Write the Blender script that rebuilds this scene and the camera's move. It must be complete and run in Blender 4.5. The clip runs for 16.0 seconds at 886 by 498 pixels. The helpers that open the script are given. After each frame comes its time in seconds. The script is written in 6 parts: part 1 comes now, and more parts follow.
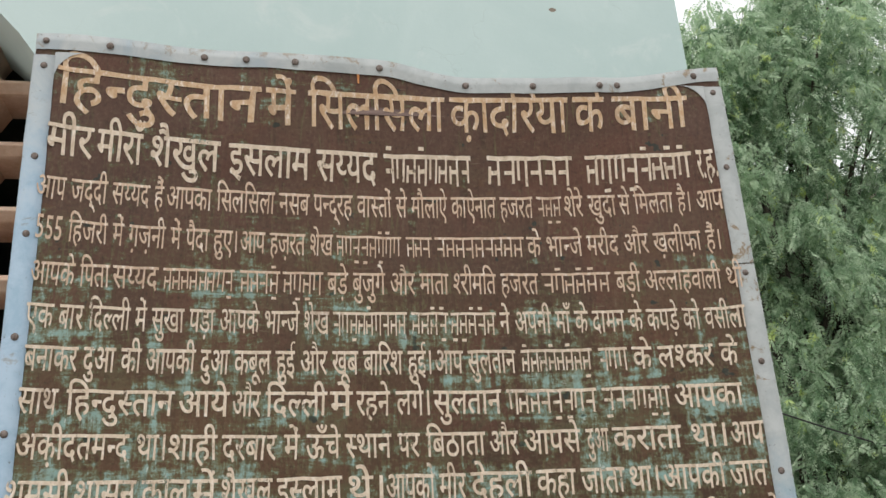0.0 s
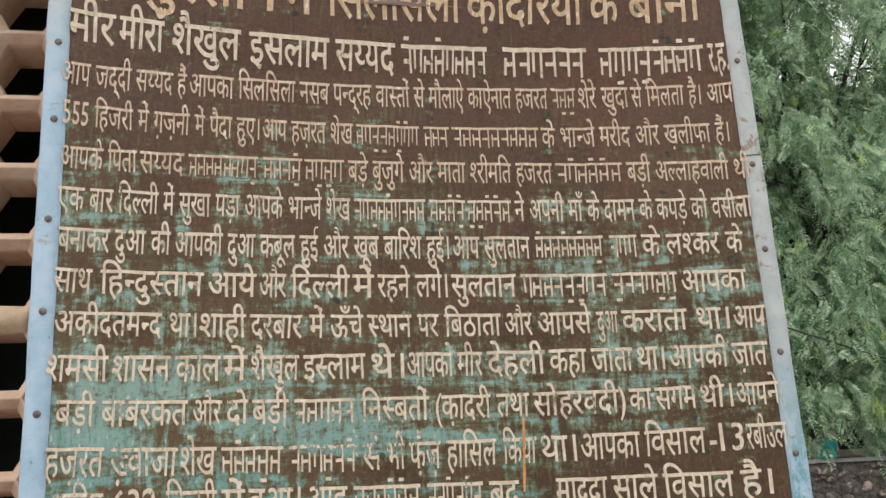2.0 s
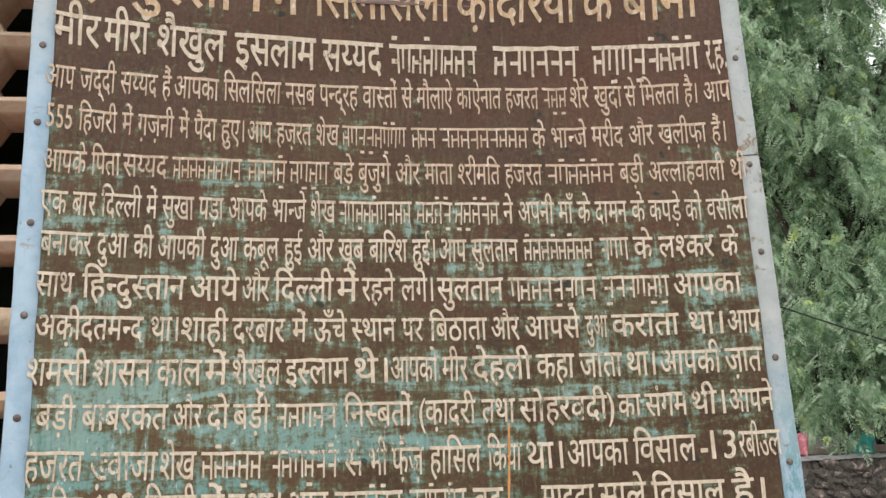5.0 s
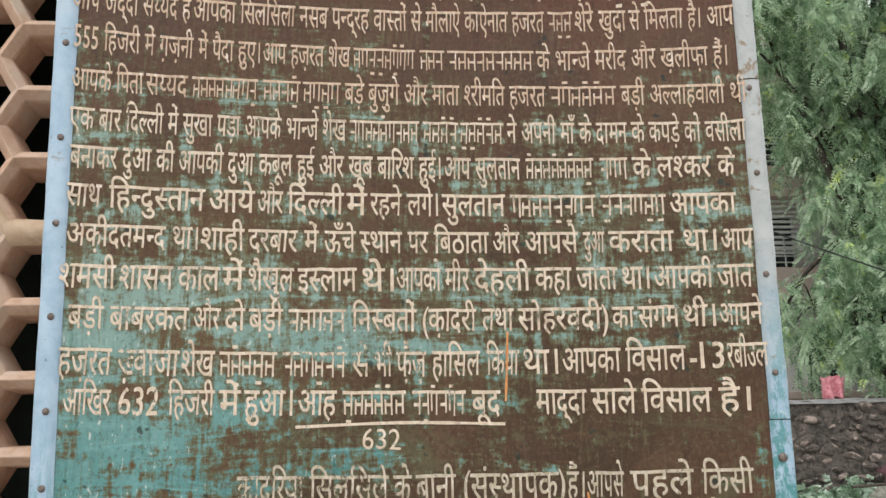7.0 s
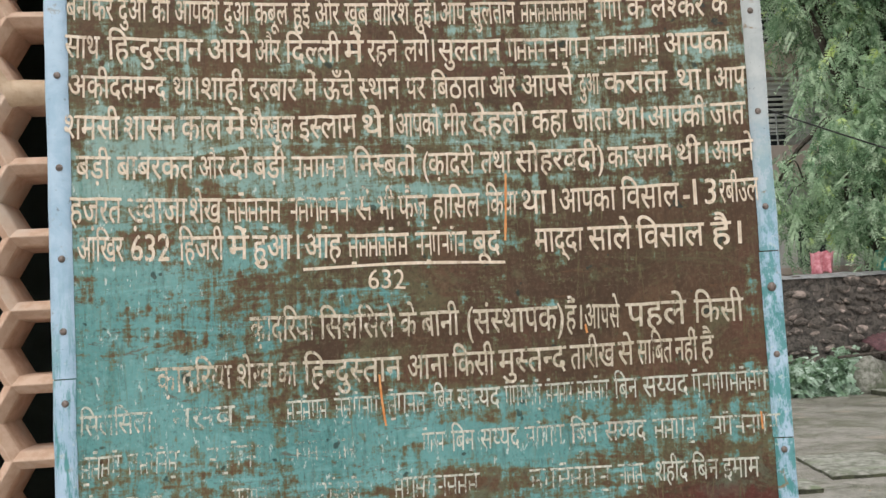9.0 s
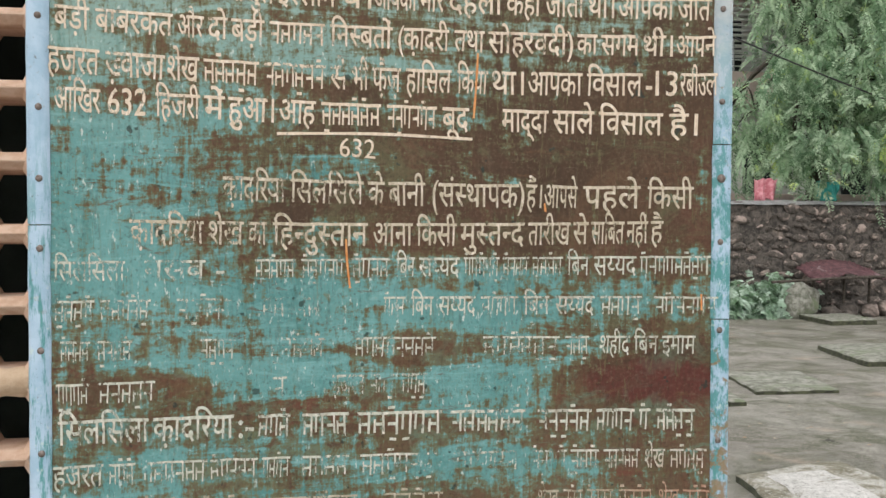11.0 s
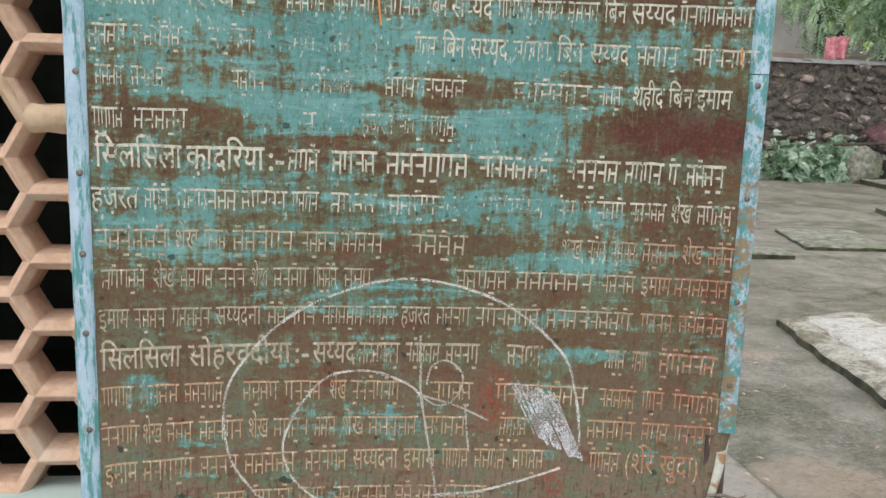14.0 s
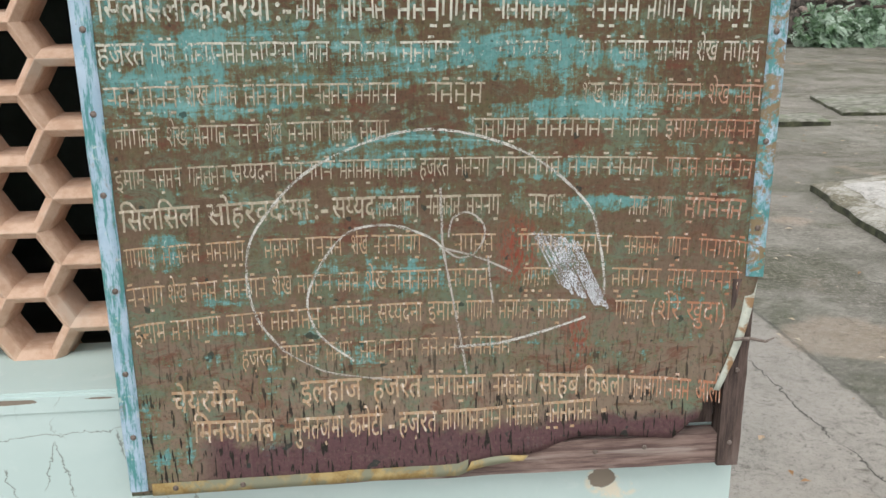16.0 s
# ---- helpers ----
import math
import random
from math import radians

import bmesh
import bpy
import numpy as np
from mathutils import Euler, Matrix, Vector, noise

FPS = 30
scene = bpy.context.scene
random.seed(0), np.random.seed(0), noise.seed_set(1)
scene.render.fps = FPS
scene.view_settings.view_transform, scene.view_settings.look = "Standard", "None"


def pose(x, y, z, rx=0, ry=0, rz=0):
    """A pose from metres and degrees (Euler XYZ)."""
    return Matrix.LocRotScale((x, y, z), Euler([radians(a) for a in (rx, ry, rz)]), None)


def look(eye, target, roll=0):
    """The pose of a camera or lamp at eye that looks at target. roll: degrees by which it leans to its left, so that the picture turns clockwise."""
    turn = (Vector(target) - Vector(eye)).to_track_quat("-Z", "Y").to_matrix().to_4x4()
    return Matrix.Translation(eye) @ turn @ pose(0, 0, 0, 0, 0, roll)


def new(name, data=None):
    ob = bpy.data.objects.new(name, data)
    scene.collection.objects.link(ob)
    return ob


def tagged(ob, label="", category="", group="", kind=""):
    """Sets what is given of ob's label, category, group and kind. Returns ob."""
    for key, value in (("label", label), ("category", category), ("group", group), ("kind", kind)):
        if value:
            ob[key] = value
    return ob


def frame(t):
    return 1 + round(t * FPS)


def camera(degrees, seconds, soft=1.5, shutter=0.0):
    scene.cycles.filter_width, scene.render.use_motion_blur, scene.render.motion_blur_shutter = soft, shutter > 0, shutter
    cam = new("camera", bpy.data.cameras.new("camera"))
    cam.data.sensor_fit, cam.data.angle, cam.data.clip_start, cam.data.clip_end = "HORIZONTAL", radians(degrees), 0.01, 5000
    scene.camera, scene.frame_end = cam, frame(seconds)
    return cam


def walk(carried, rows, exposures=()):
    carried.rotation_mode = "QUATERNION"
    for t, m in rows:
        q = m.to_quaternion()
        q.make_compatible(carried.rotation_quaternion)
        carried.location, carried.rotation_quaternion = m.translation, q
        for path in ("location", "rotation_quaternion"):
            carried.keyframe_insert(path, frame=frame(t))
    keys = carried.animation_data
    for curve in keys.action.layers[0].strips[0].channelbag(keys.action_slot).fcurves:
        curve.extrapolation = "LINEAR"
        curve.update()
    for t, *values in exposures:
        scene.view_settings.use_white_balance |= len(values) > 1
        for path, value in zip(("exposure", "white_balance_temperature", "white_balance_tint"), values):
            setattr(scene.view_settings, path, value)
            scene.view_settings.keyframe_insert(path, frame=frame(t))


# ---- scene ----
cam = camera(51.2, 16.0)
PATH = [
    (0, (-0.215, -1.405, 2.109), (0.143, 0.417, 2.854), -3.7),
    (0.5, (-0.217, -1.406, 2.102), (0.163, 0.419, 2.827), -4.0),
    (1, (-0.239, -1.426, 2.107), (0.149, 0.41, 2.799), -4.0),
    (1.5, (-0.248, -1.428, 2.091), (0.136, 0.422, 2.747), -3.8),
    (2, (-0.271, -1.428, 2.064), (0.112, 0.454, 2.621), -3.5),
    (2.5, (-0.257, -1.462, 2.065), (0.113, 0.44, 2.562), -3.4),
    (3, (-0.228, -1.485, 2.088), (0.098, 0.422, 2.597), -3.3),
    (3.2, (-0.222, -1.48, 2.087), (0.093, 0.422, 2.621), -3.3),
    (5.3, (-0.186, -1.426, 2.083), (0.124, 0.474, 2.626), -2.6),
    (5.5, (-0.183, -1.435, 2.08), (0.125, 0.469, 2.609), -2.3),
    (6, (-0.172, -1.447, 2.06), (0.134, 0.47, 2.544), -2.1),
    (6.5, (-0.162, -1.466, 2.046), (0.1, 0.463, 2.505), -1.6),
    (7, (-0.144, -1.502, 2.024), (0.083, 0.441, 2.443), -1.6),
    (7.5, (-0.133, -1.524, 1.998), (0.064, 0.432, 2.368), -1.4),
    (8, (-0.15, -1.543, 1.981), (0.042, 0.422, 2.304), -1.9),
    (8.5, (-0.174, -1.543, 1.96), (0.036, 0.43, 2.206), -2.6),
    (9, (-0.163, -1.526, 1.942), (0.075, 0.451, 2.125), -3.2),
    (9.2, (-0.154, -1.521, 1.949), (0.094, 0.458, 2.097), -3.2),
    (11.3, (-0.209, -1.595, 1.861), (0.143, 0.373, 1.841), 0.2),
    (11.5, (-0.21, -1.601, 1.85), (0.144, 0.367, 1.826), 0.2),
    (12, (-0.23, -1.612, 1.813), (0.132, 0.351, 1.689), 0.2),
    (12.5, (-0.247, -1.639, 1.786), (0.115, 0.321, 1.619), 0.2),
    (13, (-0.228, -1.646, 1.747), (0.118, 0.315, 1.563), 0.7),
    (13.5, (-0.187, -1.626, 1.72), (0.078, 0.347, 1.528), 1.4),
    (13.9, (-0.156, -1.617, 1.679), (0.067, 0.354, 1.427), 1.6),
    (14, (-0.162, -1.606, 1.674), (0.071, 0.355, 1.353), 1.8),
    (14.3, (-0.14, -1.58, 1.652), (0.095, 0.363, 1.239), 1.9),
    (14.5, (-0.113, -1.576, 1.639), (0.115, 0.361, 1.197), 1.1),
    (15, (-0.096, -1.554, 1.627), (0.075, 0.379, 1.146), -0.2),
    (15.5, (-0.092, -1.558, 1.616), (0.045, 0.378, 1.132), -1.2),
    (16, (-0.139, -1.592, 1.604), (0.025, 0.321, 1.044), -0.7),
]
walk(cam, [(t, look(eye, target, roll)) for t, eye, target, roll in PATH],
     exposures=[(0, -0.30), (2, -0.18), (5.5, -0.05), (9, 0.0), (16, 0.0)])

# ---- world and light: overcast daylight ----
world = bpy.data.worlds.new("overcast_sky")
scene.world = world
world.use_nodes = True
wn, wl = world.node_tree.nodes, world.node_tree.links
wn.clear()
w_out = wn.new("ShaderNodeOutputWorld")
w_bg = wn.new("ShaderNodeBackground")
w_sky = wn.new("ShaderNodeTexSky")
w_sky.sky_type, w_sky.sun_disc = "NISHITA", False
w_sky.sun_elevation, w_sky.sun_rotation = radians(58), radians(200)
w_sky.dust_density, w_sky.air_density = 4.0, 1.6
w_mix = wn.new("ShaderNodeMix")
w_mix.data_type = "RGBA"
w_mix.inputs[0].default_value = 0.88
w_mix.inputs[7].default_value = (10.1, 10.0, 10.0, 1)
wl.new(w_sky.outputs[0], w_mix.inputs[6])
wl.new(w_mix.outputs[2], w_bg.inputs[0])
w_bg.inputs[1].default_value = 0.17
wl.new(w_bg.outputs[0], w_out.inputs[0])

sun = new("sun", bpy.data.lights.new("sun", "SUN"))
sun.data.energy, sun.data.angle, sun.data.color = 0.8, radians(25), (1.0, 0.97, 0.93)
sun.matrix_world = look((-2, -9, 14), (0, 0, 0))


# ---- material helpers ----
def material(name, rough=0.8, metal=0.0, spec=0.5):
    m = bpy.data.materials.new(name)
    m.use_nodes = True
    b = m.node_tree.nodes["Principled BSDF"]
    b.inputs["Roughness"].default_value = rough
    b.inputs["Metallic"].default_value = metal
    b.inputs["Specular IOR Level"].default_value = spec
    return m, m.node_tree, b


def put(tree, socket, value):
    """Links a socket, or sets a plain value."""
    if hasattr(value, "is_output"):
        tree.links.new(value, socket)
    else:
        if hasattr(value, "__len__") and len(value) == 3 and len(socket.default_value) == 4:
            value = (*value, 1)
        socket.default_value = value


def coords(tree, scale=(1, 1, 1), offset=(0, 0, 0), random_shift=False):
    tc = tree.nodes.new("ShaderNodeTexCoord")
    mp = tree.nodes.new("ShaderNodeMapping")
    mp.inputs["Scale"].default_value = scale
    mp.inputs["Location"].default_value = offset
    tree.links.new(tc.outputs["Object"], mp.inputs["Vector"])
    if random_shift:
        info = tree.nodes.new("ShaderNodeObjectInfo")
        mul = tree.nodes.new("ShaderNodeMath")
        mul.operation = "MULTIPLY"
        mul.inputs[1].default_value = 37.0
        tree.links.new(info.outputs["Random"], mul.inputs[0])
        tree.links.new(mul.outputs[0], mp.inputs["Location"])
    return mp.outputs[0]


def noise_at(tree, vec, scale, detail=4, rough=0.6, distort=0.0):
    n = tree.nodes.new("ShaderNodeTexNoise")
    n.inputs["Scale"].default_value = scale
    n.inputs["Detail"].default_value = detail
    n.inputs["Roughness"].default_value = rough
    n.inputs["Distortion"].default_value = distort
    tree.links.new(vec, n.inputs["Vector"])
    return n.outputs["Fac"]


def mrange(tree, value, a, b, c=0.0, d=1.0):
    n = tree.nodes.new("ShaderNodeMapRange")
    n.interpolation_type = "SMOOTHSTEP"
    put(tree, n.inputs["Value"], value)
    for k, v in (("From Min", a), ("From Max", b), ("To Min", c), ("To Max", d)):
        n.inputs[k].default_value = v
    return n.outputs[0]


def calc(tree, op, a, b=0.0):
    n = tree.nodes.new("ShaderNodeMath")
    n.operation = op
    put(tree, n.inputs[0], a)
    put(tree, n.inputs[1], b)
    return n.outputs[0]


def blend(tree, fac, a, b, mode="MIX"):
    n = tree.nodes.new("ShaderNodeMix")
    n.data_type, n.blend_type = "RGBA", mode
    put(tree, n.inputs[0], fac)
    put(tree, n.inputs[6], a)
    put(tree, n.inputs[7], b)
    return n.outputs[2]


def bump(tree, bsdf, height, strength=0.3, distance=0.004):
    n = tree.nodes.new("ShaderNodeBump")
    n.inputs["Strength"].default_value = strength
    n.inputs["Distance"].default_value = distance
    tree.links.new(height, n.inputs["Height"])
    tree.links.new(n.outputs[0], bsdf.inputs["Normal"])


def speckled(name, a, b, scale=20, rough=0.85, c=None, cscale=3, bumps=0.25, dist=0.003, metal=0.0, stretch=(1, 1, 1), shift=True, lo=0.35, hi=0.65, clo=0.5, chi=0.7):
    """Two tones mixed by fine noise, a third in larger patches."""
    m, t, bs = material(name, rough, metal)
    v = coords(t, stretch, random_shift=shift)
    fine = noise_at(t, v, scale, 6, 0.65)
    col = blend(t, mrange(t, fine, lo, hi), a, b)
    if c:
        col = blend(t, mrange(t, noise_at(t, v, cscale, 5, 0.6, 0.4), clo, chi), col, c)
    t.links.new(col, bs.inputs["Base Color"])
    bump(t, bs, fine, bumps, dist)
    return m


def blobs(tree, vec, spots):
    """Sum of soft ellipses (x, z, rx, rz, weight) on the board's face."""
    total = None
    for x, z, rx, rz, w in spots:
        s = tree.nodes.new("ShaderNodeVectorMath")
        s.operation = "SUBTRACT"
        tree.links.new(vec, s.inputs[0])
        s.inputs[1].default_value = (x, 0, z)
        m = tree.nodes.new("ShaderNodeVectorMath")
        m.operation = "MULTIPLY"
        tree.links.new(s.outputs[0], m.inputs[0])
        m.inputs[1].default_value = (1 / rx, 0, 1 / rz)
        n = tree.nodes.new("ShaderNodeVectorMath")
        n.operation = "LENGTH"
        tree.links.new(m.outputs[0], n.inputs[0])
        v = mrange(tree, n.outputs["Value"], 0.2, 1.25, w, 0.0)
        total = v if total is None else calc(tree, "ADD", total, v)
    return total


def spread(tree, value, lo=0.30, hi=0.70):
    """Stretches a noise value to the whole range from 0 to 1."""
    n = tree.nodes.new("ShaderNodeMapRange")
    tree.links.new(value, n.inputs["Value"])
    n.inputs["From Min"].default_value, n.inputs["From Max"].default_value = lo, hi
    return n.outputs[0]


# ---- mesh helpers ----
def box_bm(bm, x0, x1, y0, y1, z0, z1, bevel=0.0, seg=1):
    r = bmesh.ops.create_cube(bm, size=1, matrix=Matrix.LocRotScale(((x0 + x1) / 2, (y0 + y1) / 2, (z0 + z1) / 2), None, (x1 - x0, y1 - y0, z1 - z0)))
    if bevel:
        es = list({e for v in r["verts"] for e in v.link_edges})
        bmesh.ops.bevel(bm, geom=es, offset=bevel, segments=seg, affect="EDGES")
    return bm


def mesh_of(name, bm, mat=None, smooth=False):
    me = bpy.data.meshes.new(name)
    bm.to_mesh(me)
    bm.free()
    if mat:
        me.materials.append(mat)
    if smooth:
        for p in me.polygons:
            p.use_smooth = True
    return me


def raw_mesh(name, verts, faces, mat=None, smooth=False):
    me = bpy.data.meshes.new(name)
    me.from_pydata([tuple(v) for v in verts], [], [tuple(f) for f in faces])
    if mat:
        me.materials.append(mat)
    if smooth:
        for p in me.polygons:
            p.use_smooth = True
    return me


def part(name, bm, mat, parent=None, label="", smooth=False):
    ob = new(name, mesh_of(name, bm, mat, smooth) if isinstance(bm, bmesh.types.BMesh) else bm)
    if parent:
        ob.parent = parent
    return tagged(ob, label)


def thing(name, label, category, at=(0, 0, 0), group="", kind=""):
    ob = new(name)
    ob.location = at
    return tagged(ob, label, category, group, kind)


def rough_up(bm, amount, scale=3.0, seed=0.0):
    for v in bm.verts:
        n = noise.noise_vector(v.co * scale + Vector((seed, seed * 1.7, 0)))
        v.co += n * amount


def tube(points, radii, sides=6):
    """A tapered tube along points, as lists of vertices and faces."""
    vs, fs = [], []
    pts = [Vector(p) for p in points]
    for i, p in enumerate(pts):
        d = (pts[min(i + 1, len(pts) - 1)] - pts[max(i - 1, 0)]).normalized()
        a = d.orthogonal().normalized()
        b = d.cross(a)
        for k in range(sides):
            w = 2 * math.pi * k / sides
            vs.append(p + (a * math.cos(w) + b * math.sin(w)) * radii[i])
    for i in range(len(pts) - 1):
        for k in range(sides):
            k2 = (k + 1) % sides
            fs.append((i * sides + k, i * sides + k2, (i + 1) * sides + k2, (i + 1) * sides + k))
    fs.append(tuple(range(sides))[::-1])
    fs.append(tuple((len(pts) - 1) * sides + k for k in range(sides)))
    return vs, fs


def crack_line(tree, vec, p, q, axis=2, wobble=0.012, width=0.0016, grain=22):
    """A wandering crack from p to q on a wall (axis 2: x and z) or on the ground (axis 1: x and y)."""
    sw = tree.nodes.new("ShaderNodeSeparateXYZ")
    tree.links.new(vec, sw.inputs[0])
    wob = calc(tree, "MULTIPLY", calc(tree, "SUBTRACT", noise_at(tree, vec, grain, 5, 0.7), 0.5), wobble * 4)
    length = math.hypot(q[0] - p[0], q[1] - p[1])
    dx, dy = (q[0] - p[0]) / length, (q[1] - p[1]) / length
    ax = calc(tree, "SUBTRACT", sw.outputs[0], p[0])
    ay = calc(tree, "SUBTRACT", sw.outputs[axis], p[1])
    along = calc(tree, "ADD", calc(tree, "MULTIPLY", ax, dx), calc(tree, "MULTIPLY", ay, dy))
    across = calc(tree, "SUBTRACT", calc(tree, "MULTIPLY", ax, dy), calc(tree, "MULTIPLY", ay, dx))
    across = calc(tree, "ABSOLUTE", calc(tree, "ADD", across, wob))
    mask = calc(tree, "MULTIPLY", mrange(tree, across, width * 0.4, width, 1, 0), mrange(tree, along, 0.0, length * 0.1))
    return calc(tree, "MULTIPLY", mask, mrange(tree, along, length * 0.8, length, 1, 0))


# ---- materials ----
def plaster_material():
    m, t, b = material("mint_limewash_plaster", 0.9)
    v = coords(t)
    fine = noise_at(t, v, 60, 5, 0.7)
    broad = noise_at(t, v, 3.0, 6, 0.6, 0.3)
    col = blend(t, mrange(t, broad, 0.3, 0.7), (0.465, 0.590, 0.575), (0.525, 0.640, 0.625))
    col = blend(t, mrange(t, noise_at(t, v, 9, 6, 0.7, 0.6), 0.55, 0.72, 0, 0.5), col, (0.61, 0.685, 0.665))
    col = blend(t, mrange(t, noise_at(t, v, 22, 6, 0.75, 1.0), 0.70, 0.74, 0, 0.6), col, (0.33, 0.34, 0.29))
    # thin cracks: the edges of large distorted cells
    vo = t.nodes.new("ShaderNodeTexVoronoi")
    vo.feature = "DISTANCE_TO_EDGE"
    vo.inputs["Scale"].default_value = 3.4
    nz = t.nodes.new("ShaderNodeTexNoise")
    nz.inputs["Scale"].default_value = 9.0
    nz.inputs["Detail"].default_value = 6
    t.links.new(v, nz.inputs["Vector"])
    mixv = t.nodes.new("ShaderNodeMix")
    mixv.data_type = "VECTOR"
    mixv.inputs[0].default_value = 0.16
    t.links.new(v, mixv.inputs[4])
    t.links.new(nz.outputs["Color"], mixv.inputs[5])
    t.links.new(mixv.outputs[1], vo.inputs["Vector"])
    line = mrange(t, vo.outputs["Distance"], 0.0015, 0.0045, 1, 0)
    keep = mrange(t, noise_at(t, v, 3.0, 3), 0.48, 0.56)
    zs = t.nodes.new("ShaderNodeSeparateXYZ")
    t.links.new(v, zs.inputs[0])
    crack = calc(t, "MULTIPLY", calc(t, "MULTIPLY", line, keep), mrange(t, zs.outputs[2], 1.6, 0.9, 0.12, 1.0))
    for p, q in (((-0.90, 0.756), (-0.60, 0.777)), ((-0.757, 0.757), (-0.785, 0.64)), ((-0.757, 0.757), (-0.725, 0.62)), ((-0.64, 0.775), (-0.60, 0.60)), ((-0.86, 0.70), (-0.83, 0.60)), ((-1.10, 0.74), (-0.90, 0.757))):
        crack = calc(t, "MAXIMUM", crack, crack_line(t, v, p, q))
    col = blend(t, calc(t, "MULTIPLY", crack, 0.75), col, (0.16, 0.17, 0.15))
    chip = calc(t, "ADD", blobs(t, v, [(0.336, 3.245, 0.014, 0.008, 0.5), (0.33, 0.605, 0.045, 0.035, 0.55), (0.24, 0.655, 0.02, 0.01, 0.4), (-0.84, 0.840, 0.10, 0.009, 0.5), (-1.1, 0.840, 0.2, 0.008, 0.45), (-0.66, 0.842, 0.05, 0.005, 0.4)]), calc(t, "MULTIPLY", noise_at(t, v, 30, 5, 0.7), 0.6))
    chip = mrange(t, chip, 0.60, 0.66)
    col = blend(t, chip, col, (0.22, 0.185, 0.145))
    ring = calc(t, "MULTIPLY", mrange(t, blobs(t, v, [(0.36, 0.60, 0.09, 0.06, 1.0)]), 0.4, 0.6), mrange(t, noise_at(t, v, 18, 4), 0.45, 0.6))
    col = blend(t, calc(t, "MULTIPLY", ring, calc(t, "SUBTRACT", 1.0, chip)), col, (0.66, 0.62, 0.50))
    t.links.new(col, b.inputs["Base Color"])
    crack = calc(t, "ADD", crack, chip)
    h = calc(t, "SUBTRACT", calc(t, "ADD", calc(t, "MULTIPLY", fine, 0.25), broad), crack)
    bump(t, b, h, 0.35, 0.004)
    return m


def blobs_xy(tree, vec, spots):
    """Soft ellipses on the ground plan (x, y, rx, ry, weight)."""
    sw = tree.nodes.new("ShaderNodeSeparateXYZ")
    tree.links.new(vec, sw.inputs[0])
    cb = tree.nodes.new("ShaderNodeCombineXYZ")
    tree.links.new(sw.outputs[0], cb.inputs[0])
    tree.links.new(sw.outputs[1], cb.inputs[2])
    return blobs(tree, cb.outputs[0], spots)


def concrete_ground_material():
    m, t, b = material("damp_worn_concrete", 0.7, 0.0, 0.25)
    v = coords(t)
    broad = spread(t, noise_at(t, v, 0.5, 8, 0.68, 0.5))
    mid = spread(t, noise_at(t, v, 2.6, 9, 0.74, 0.4))
    fine = spread(t, noise_at(t, v, 38, 6, 0.78))
    col = blend(t, mid, (0.095, 0.093, 0.073), (0.305, 0.290, 0.255))
    col = blend(t, mrange(t, broad, 0.35, 0.75, 0, 0.7), col, (0.225, 0.208, 0.184))
    sg = t.nodes.new("ShaderNodeSeparateXYZ")
    t.links.new(v, sg.inputs[0])
    lip = calc(t, "ADD", sg.outputs[0], calc(t, "MULTIPLY", calc(t, "SUBTRACT", noise_at(t, v, 7, 6, 0.7), 0.5), 0.16))
    path = calc(t, "MULTIPLY", mrange(t, lip, 1.74, 1.80, 0.9, 0.0), mrange(t, sg.outputs[1], 2.3, 4.2, 1.0, 0.0))
    col = blend(t, path, col, blend(t, calc(t, "ADD", calc(t, "MULTIPLY", mid, 0.6), calc(t, "MULTIPLY", spread(t, noise_at(t, v, 17, 7, 0.75)), 0.5)), (0.27, 0.25, 0.225), (0.47, 0.43, 0.395)))
    moss = mrange(t, calc(t, "ADD", calc(t, "MULTIPLY", spread(t, noise_at(t, v, 0.9, 8, 0.74, 0.9)), 0.8), calc(t, "MULTIPLY", fine, 0.25)), 0.42, 0.72, 0, 0.88)
    moss = calc(t, "MULTIPLY", moss, calc(t, "SUBTRACT", 1.0, path))
    col = blend(t, moss, col, (0.066, 0.072, 0.038))
    soak = mrange(t, spread(t, noise_at(t, coords(t, (0.7, 1, 1), (3, 8, 0)), 0.55, 7, 0.65, 0.6)), 0.50, 0.80, 0, 0.45)
    col = blend(t, calc(t, "MULTIPLY", soak, calc(t, "SUBTRACT", 1.0, path)), col, (0.085, 0.078, 0.062))
    brown = mrange(t, calc(t, "ADD", noise_at(t, v, 0.8, 6, 0.6), blobs_xy(t, v, [(2.75, 4.25, 0.32, 0.35, 0.30), (2.0, 2.2, 0.45, 0.35, 0.28), (2.35, 2.9, 0.3, 0.3, 0.15)])), 0.60, 0.70, 0, 0.65)
    col = blend(t, brown, col, (0.34, 0.265, 0.205))
    speck = spread(t, noise_at(t, v, 140, 4, 0.75))
    rim = spread(t, noise_at(t, v, 11, 9, 0.80, 0.8))
    col = blend(t, mrange(t, rim, 0.50, 0.95, 0.0, 0.50), col, (0.36, 0.33, 0.29))
    col = blend(t, mrange(t, rim, 0.48, 0.05, 0.0, 0.60), col, (0.070, 0.068, 0.050))
    col = blend(t, mrange(t, speck, 0.55, 1.0, 0.0, 0.55), col, (0.40, 0.38, 0.34))
    col = blend(t, mrange(t, speck, 0.40, 0.0, 0.0, 0.5), col, (0.060, 0.058, 0.045))
    col = blend(t, mrange(t, fine, 0.48, 0.95, 0.0, 0.6), col, (0.42, 0.39, 0.345))
    col = blend(t, mrange(t, fine, 0.38, 0.05, 0.0, 0.7), col, (0.050, 0.050, 0.038))
    vo = t.nodes.new("ShaderNodeTexVoronoi")
    vo.feature = "DISTANCE_TO_EDGE"
    vo.inputs["Scale"].default_value = 0.55
    nz = t.nodes.new("ShaderNodeTexNoise")
